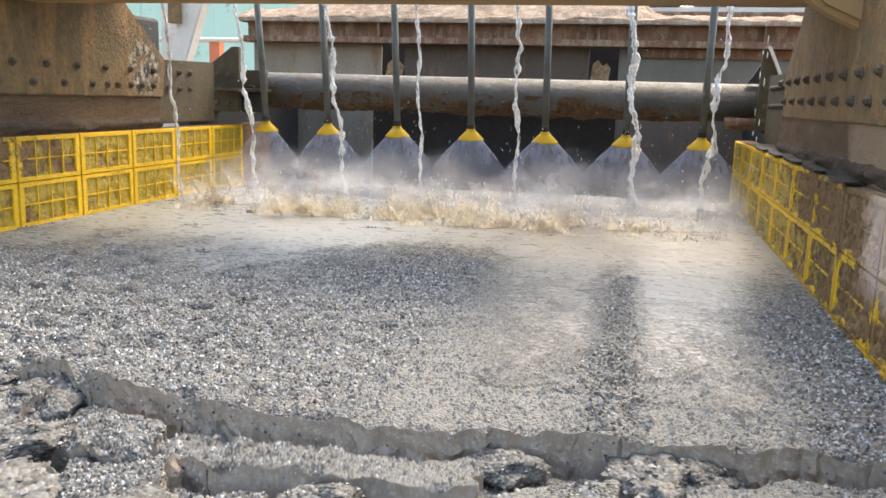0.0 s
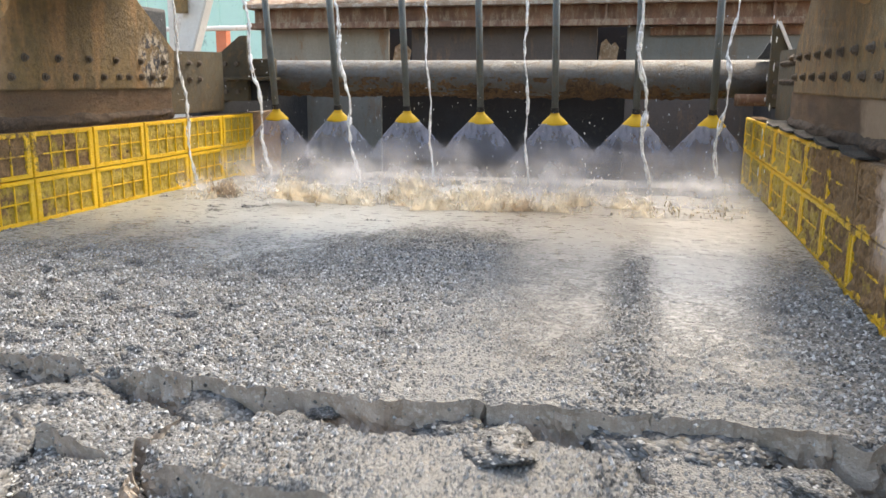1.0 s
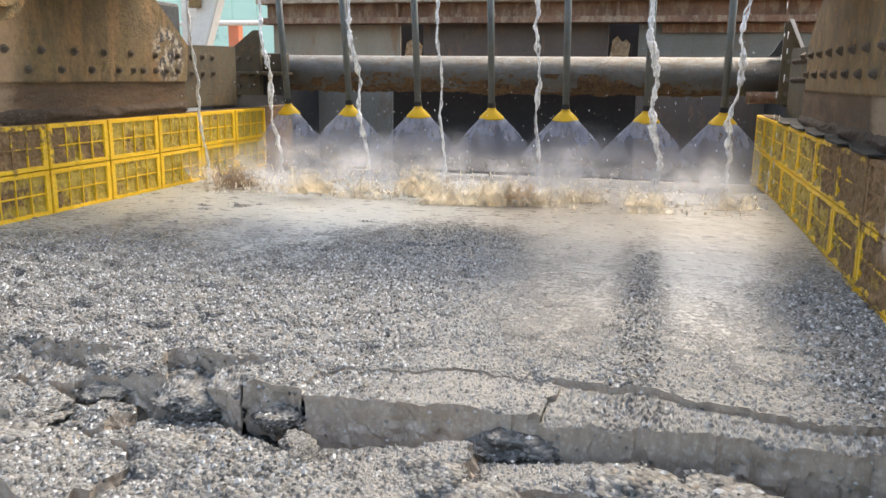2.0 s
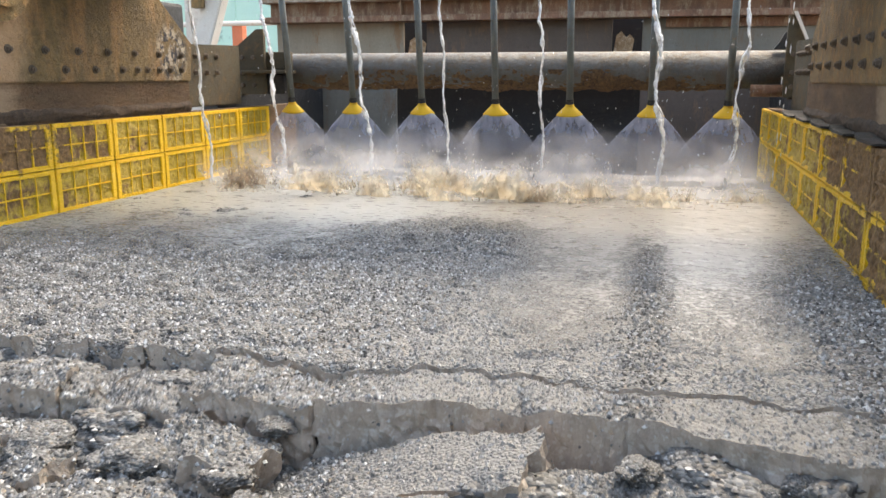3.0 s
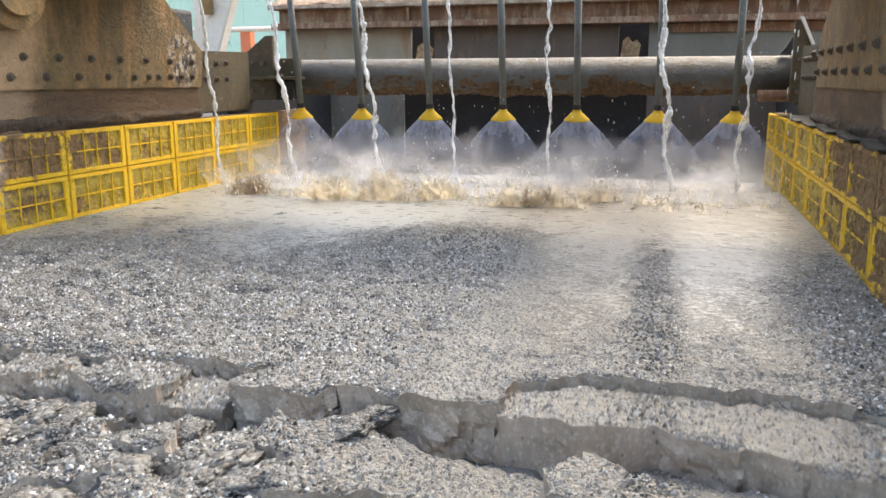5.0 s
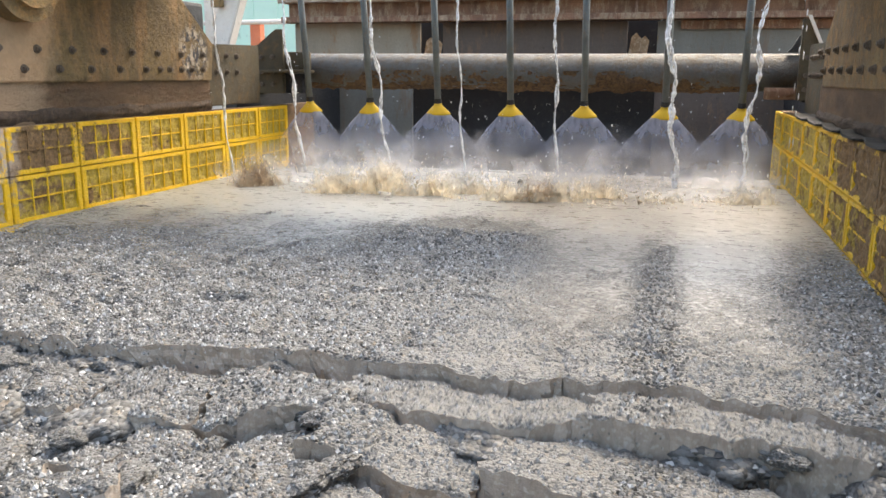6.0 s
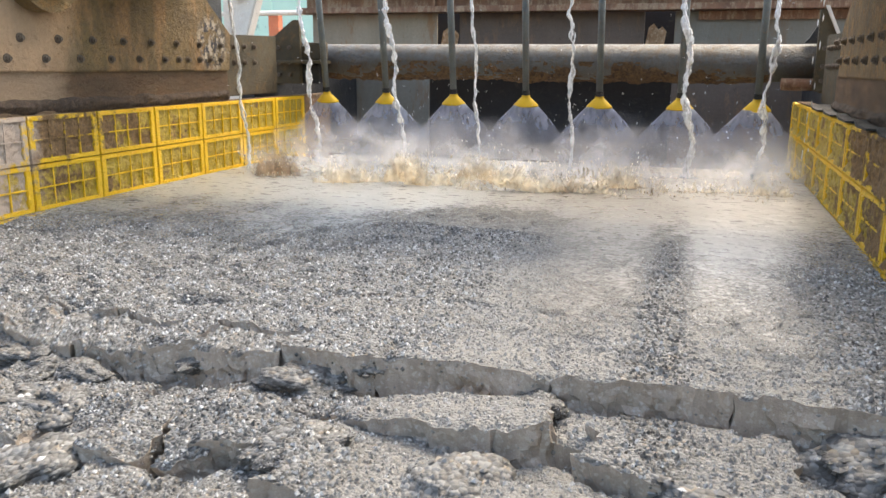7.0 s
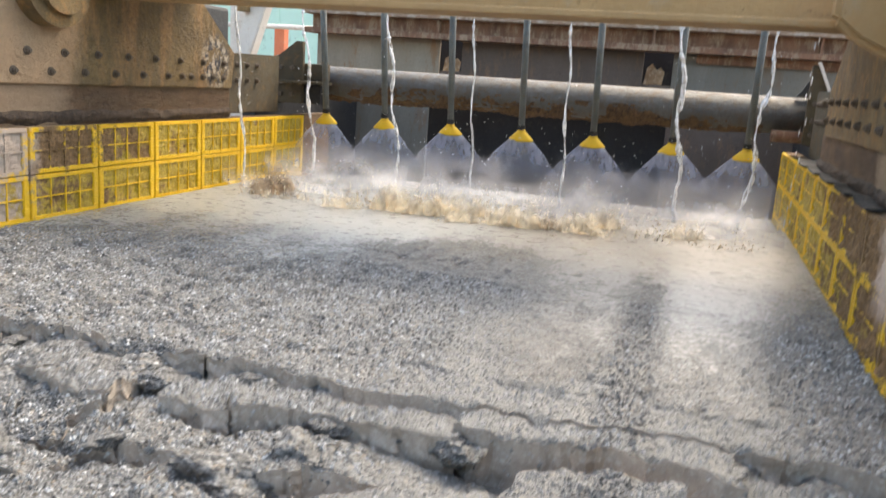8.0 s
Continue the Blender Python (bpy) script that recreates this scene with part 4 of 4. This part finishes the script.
def grains_on(P, y, seed):
    """Angular grains of sand and fine gravel half sunk in a slab's top; P is the top's grid of points."""
    r = np.random.default_rng(seed + 900)
    size = (P[0, -1, 0] - P[0, 0, 0]) * abs(P[-1, 0, 1] - P[0, 0, 1])
    count = int(size * (0 if y < 0.7 else 11000 if y < 3.1 else 7500 if y < 4.1 else 0))
    a, b = r.integers(0, P.shape[0] - 1, count), r.integers(0, P.shape[1] - 1, count)
    fa, fb = r.random((count, 1)), r.random((count, 1))
    C = (P[a, b] * (1 - fb) + P[a, b + 1] * fb) * (1 - fa) + (P[a + 1, b] * (1 - fb) + P[a + 1, b + 1] * fb) * fa
    x = C[:, 0]
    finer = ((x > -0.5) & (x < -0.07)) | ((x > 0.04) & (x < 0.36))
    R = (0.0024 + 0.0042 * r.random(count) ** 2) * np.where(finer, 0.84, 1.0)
    S = R[:, None] * r.uniform(0.75, 1.25, (count, 3))
    V = OCTA[None] * S[:, None, :] + r.uniform(-0.25, 0.25, (count, 6, 3)) * R[:, None, None]
    t = r.uniform(0, 6.283, (count, 1))
    V = np.stack([V[..., 0] * np.cos(t) - V[..., 1] * np.sin(t), V[..., 0] * np.sin(t) + V[..., 1] * np.cos(t), V[..., 2]], -1)
    C[:, 2] += 0.15 * R
    V = (V + C[:, None, :]).reshape(-1, 3)
    return V, (OCTA_FACES[None] + 6 * np.arange(count)[:, None, None]).reshape(-1, 3)


def cake_piece(i, ys, xa, xb, seed):
    """One slab of the bed, in its place at the start; returns it and its middle."""
    pitch = 0.0105
    ymid = (ys[i] + ys[i + 1]) / 2
    nu, nv = max(6, int((xb - xa) / pitch)), max(6, int((ys[i + 1] - ys[i] + 0.05) / pitch))
    U, V = np.meshgrid(np.linspace(0, 1, nu), np.linspace(0, 1, nv))
    wob = lambda x0, V: x0 + 0.03 * value(V * 2.2, 0 * V + x0 * 31, 14) + 0.012 * value(V * 9, 0 * V + x0 * 17, 15)
    inner_a, inner_b = xa > XL + 0.02, xb < XR - 0.02
    A = wob(xa, V + i) if inner_a else xa + 0 * V
    B = wob(xb, V + i) if inner_b else xb + 0 * V
    X = A + (B - A) * U
    Y = row_edge(i, X, ys) * (1 - V) + row_edge(i + 1, X, ys) * V
    crumbly = 1 / (1 + np.exp((X + 1.0 + 0.2 * value(Y * 2, 0 * Y, 55)) / 0.12))
    Z = BED + (0.3 + 0.8 * crumbly) * (0.006 * value(X * 5, Y * 5, 1) + 0.009 * value(X * 11, Y * 11, 7) + 0.0075 * value(X * 22, Y * 22, 2)) + 0.003 * value(X * 60, Y * 60, 3)
    rim = np.minimum(np.minimum(U, 1 - U) * (xb - xa), np.minimum(V, 1 - V) * (ys[i + 1] - ys[i]))
    Z -= (0.018 + 0.022 * crumbly) * np.exp(-rim / (0.014 + 0.014 * crumbly)) * np.clip(0.15 + value(X * 17, Y * 17, 18) + 0.5 * value(X * 45, Y * 45, 19), 0, 1)
    # skirt of broken sides
    depth, rings = 0.13, 9
    ring = np.concatenate([np.arange(nu), np.arange(1, nv) * nu + nu - 1, (nv - 1) * nu + np.arange(nu - 2, -1, -1), np.arange(nv - 2, 0, -1) * nu])
    flat = np.stack([X, Y, Z], -1).reshape(-1, 3)
    mid = flat.mean(0)
    verts = [flat]
    n0, m = len(flat), len(ring)
    rim = flat[ring]
    for k in range(1, rings + 1):
        q = rim.copy()
        f = k / rings
        push = 0.011 * value(q[:, 0] * 30 + q[:, 1] * 23, 0 * q[:, 0] + f * 4 + seed, 5) + 0.010 * value(q[:, 0] * 90 + q[:, 1] * 70, 0 * q[:, 0] + f * 11 + seed, 6)
        inward = (mid - rim)
        inward[:, 2] = 0
        inward /= np.linalg.norm(inward, axis=1)[:, None] + 1e-9
        q += inward * (0.002 + 0.006 * f + 0.9 * push * min(1, 3 * f))[:, None]
        q[:, 2] -= depth * f
        verts.append(q)
    idx = np.arange(n0).reshape(nv, nu)
    top = np.stack([idx[:-1, :-1], idx[:-1, 1:], idx[1:, 1:], idx[1:, :-1]], -1).reshape(-1, 4)
    faces = [top]
    prev = ring
    for k in range(rings):
        cur = n0 + k * m + np.arange(m)
        faces.append(np.stack([prev, cur, np.roll(cur, -1), np.roll(prev, -1)], -1))
        prev = cur
    faces = np.concatenate(faces)
    gv, gf = grains_on(flat.reshape(nv, nu, 3), ys[i], seed)
    # loose grains that cling to the broken sides, more on the crumbly ones
    if 0.7 < ys[i] < 3.1:
        r = np.random.default_rng(seed + 5000)
        cling = int(m * rings * (0.16 + 0.7 * float(crumbly.mean())))
        pick = np.concatenate(verts[1:])[r.integers(0, m * (rings - 1), cling)]
        R = 0.0022 + 0.0036 * r.random(cling) ** 2
        sv = (pick[:, None] + r.normal(0, 0.004, (cling, 1, 3)) + OCTA[None] * R[:, None, None] * r.uniform(0.7, 1.3, (cling, 6, 1))).reshape(-1, 3)
        gf = np.concatenate([gf, (OCTA_FACES[None] + 6 * np.arange(cling)[:, None, None]).reshape(-1, 3) + len(gv)])
        gv = np.concatenate([gv, sv])
    base = sum(len(v) for v in verts)
    me = bpy.data.meshes.new("sand_slab")
    me.from_pydata(np.concatenate(verts + [gv]).tolist(), [], faces.tolist() + (gf + base).tolist())
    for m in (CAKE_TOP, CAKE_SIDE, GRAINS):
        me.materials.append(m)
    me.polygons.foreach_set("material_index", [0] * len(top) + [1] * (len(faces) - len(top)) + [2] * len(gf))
    return new("sand_slab", me), Vector(mid)


def ease(a):
    a = min(1.0, max(0.0, a))
    return a * a * (3 - 2 * a)


rnd = random.Random(5)
# seconds at which the bed breaks off along the lip
BREAKS = (-4.9, -4.2, -3.4, -2.5, -1.9, -1.0, -0.35, 0.55, 1.3, 1.95, 2.8, 3.45, 4.05, 4.9, 5.65, 6.25, 7.1, 7.75, 8.6, 9.4)
ys = [LIP + SPEED * t for t in BREAKS]
while ys[-1] < 5.35:
    ys.append(ys[-1] + rnd.choice((0.2, 0.25, 0.32)))
for i in range(len(ys) - 1):
    xs = [XL + 0.004]
    while xs[-1] < XR - 0.35:
        xs.append(xs[-1] + (rnd.uniform(0.1, 0.24) if xs[-1] < -0.75 else rnd.uniform(0.3, 0.8)))
    xs[-1] = XR - 0.004
    for j in range(len(xs) - 1):
        ob, mid = cake_piece(i, ys, xs[j], xs[j + 1], i * 31 + j)
        tagged(ob, "cracked slab of wet grey sand creeping over the deck lip", "sand slab", "creeping sand bed")
        cx = 0.5 * (xs[j] + xs[j + 1])
        lip = LIP + 0.03 * (1 if cx < -0.8 else 0) + rnd.uniform(-0.035, 0.035)
        t0 = (ys[i + 1] - lip) / SPEED
        tilt, twist, lean, fall = rnd.uniform(-3, 15) if cx > -0.75 else rnd.uniform(-16, 30), rnd.uniform(-14, 14), rnd.uniform(-16, 16), rnd.uniform(0.045, 0.095)
        rows = []
        for k in range(33):
            t = k * 0.25
            s = t - t0
            slip = (0.035 + 0.02 * (j % 2)) * ease(s / 0.5) + 0.012 * max(0.0, s)
            drop = fall * ease(s / 0.55) + 0.022 * max(0.0, s - 0.5)
            a = tilt * ease(s / 0.8) * (1 - 0.5 * ease((s - 1) / 1.5))
            turn = Matrix.Translation(mid) @ pose(0, 0, 0, a, lean * ease(s / 1.2), twist * ease(s / 1.5)) @ Matrix.Translation(-mid)
            rows.append((t, Matrix.Translation((0, -SPEED * t - slip, -drop)) @ turn))
        moving.append((ob, rows))



def clod_mesh(seed):
    """A crumbled lump of packed sand."""
    bm = bmesh.new()
    bmesh.ops.create_icosphere(bm, subdivisions=4, radius=1.0)
    o = Vector((seed * 3.1, seed * 1.7, 0))
    for v in bm.verts:
        q = v.co.copy()
        k = 1 + 0.42 * noise.noise(q * 1.3 + o) + 0.2 * noise.noise(q * 3.5 + o) + 0.10 * noise.noise(q * 9 + o) + 0.05 * noise.noise(q * 22 + o)
        v.co = Vector((q.x * 1.25, q.y, q.z * 0.8)) * k * 0.05
    P = np.array([v.co[:] for v in bm.verts])
    faces = [[v.index for v in f.verts] for f in bm.faces]
    bm.free()
    r = np.random.default_rng(seed)
    C = P[r.integers(0, len(P), 260)]
    R = 0.0022 + 0.0034 * r.random(260) ** 2
    V = (C[:, None] + OCTA[None] * R[:, None, None] * r.uniform(0.7, 1.3, (260, 6, 1))).reshape(-1, 3)
    F = (OCTA_FACES[None] + 6 * np.arange(260)[:, None, None]).reshape(-1, 3) + len(P)
    me = bpy.data.meshes.new("sand_clod")
    me.from_pydata(np.concatenate([P, V]).tolist(), [], faces + F.tolist())
    me.materials.append(CAKE_CLOD)
    me.materials.append(GRAINS)
    me.polygons.foreach_set("material_index", [0] * len(faces) + [1] * len(F))
    me.polygons.foreach_set("use_smooth", [True] * len(faces) + [False] * len(F))
    return me


CLODS = [clod_mesh(i + 1) for i in range(12)]
near = [i for i, y in enumerate(ys) if y < 3.5]
for k in range(290):
    i = rnd.choice(near)
    x = -1.6 + (XR + 1.5) * rnd.random() ** 2.2
    y0 = float(row_edge(i, np.array([x]), ys)[0]) + rnd.uniform(-0.07, 0.03)
    if k % 2:
        y0 = rnd.uniform(0.3, 3.5)
    ob = tagged(new("sand_clod", CLODS[k % 12]), "crumbled clod of wet grey sand in a crack", "sand clod", "crumbled clods")
    size = 0.45 + 1.35 * rnd.random() ** 1.6
    ob.scale = (size * 1.25, size * 1.1, size * 0.8)
    lip = LIP - 0.06 + (0.05 if x < -0.8 else 0.0)
    t0 = (y0 - lip) / SPEED
    spin = [rnd.uniform(0, 360), rnd.uniform(-50, 50)]
    sink = (0.028 if k % 2 else 0.022) + 0.040 * size
    rows = []
    for j in range(17):
        t = j * 0.5
        u = t - t0
        slip = 0.04 * max(0.0, u) * ease(u / 0.8)
        down = 0.010 * ease(u / 0.7) + 0.022 * max(0.0, u - 0.5)
        rows.append((t, pose(x, y0 - SPEED * t - slip, BED - sink - down, 14 * ease(u / 1.2), spin[1] * 0.3, spin[0] + spin[1] * ease(u / 2.5))))
    moving.append((ob, rows))

# the chute floor under the broken sand
X, Y = np.meshgrid(np.linspace(XL + 0.01, XR - 0.01, 260), np.linspace(-1.6, 5.5, 560))
Z = -0.315 - 0.13 * np.clip((1.7 - Y), 0, 3) + 0.02 * value(X * 6, Y * 6, 41) + 0.014 * value(X * 17, Y * 17, 42) + 0.010 * value(X * 36, Y * 36, 43)
floor = tagged(new("deck_floor", grid_mesh("deck_floor", X, Y, Z, [CAKE_CLOD])), "dark packed wet sand over the deck and lip", "deck", kind="structure")

# ---- liner panels, shared meshes ----


def panel_meshes(side, caked):
    a, b = PANEL - 0.006, ROW - 0.004
    bm = bmesh.new()
    d = 0.022 * side
    for (u0, u1, v0, v1) in ((0, a, 0, 0.02), (0, a, b - 0.02, b), (0, 0.033, 0.02, b - 0.02), (a - 0.033, a, 0.02, b - 0.02)):
        prism(bm, [(u0, v0), (u1, v0), (u1, v1), (u0, v1)], "x", -d, 0.0, 0.003)
    for k in (1, 2, 3) if not caked else ():
        u = 0.03 + (a - 0.06) * k / 4
        box(bm, min(-d, -d * 0.1), max(-d, -d * 0.1), u - 0.0028, u + 0.0028, 0.018, b - 0.018)
    v = 0.5 * b
    box(bm, min(-d, -d * 0.1), max(-d, -d * 0.1), 0.03, a - 0.03, v - 0.003, v + 0.003)
    frame_me = bpy.data.meshes.new("liner_panel")
    bm.to_mesh(frame_me)
    bm.free()
    frame_me.materials.append(LINER_YELLOW)
    U, V = np.meshgrid(np.linspace(0.02, a - 0.02, 64), np.linspace(0.012, b - 0.012, 32))
    face = grid_mesh("panel_face", -d * (0.05 if caked else 0.30) + side * (1.5 if caked else 1.0) * (0.004 * value(U * 60, V * 60, 51) + 0.0045 * value(U * 22, V * 22, 52)), U, V, [LINER_FACE])
    return frame_me, face


for root, x, side, y0 in ((left, XL, 1, 3.019), (right, XR, -1, 2.649)):
    fm, face = panel_meshes(side, side < 0)
    for k in range(-7, 7):
        y = y0 + PANEL * k
        if y + PANEL > (5.2 if side > 0 else 5.65):
            continue
        for z in (0.002, -ROW + 0.002, -2 * ROW + 0.002):
            p = new("liner_panel", fm)
            p.parent = root
            p.location = (x, y, z)
            q = new("panel_face", face)
            q.parent = p


def motions():
    for ob, rows in moving:
        walk(ob, rows)


motions()
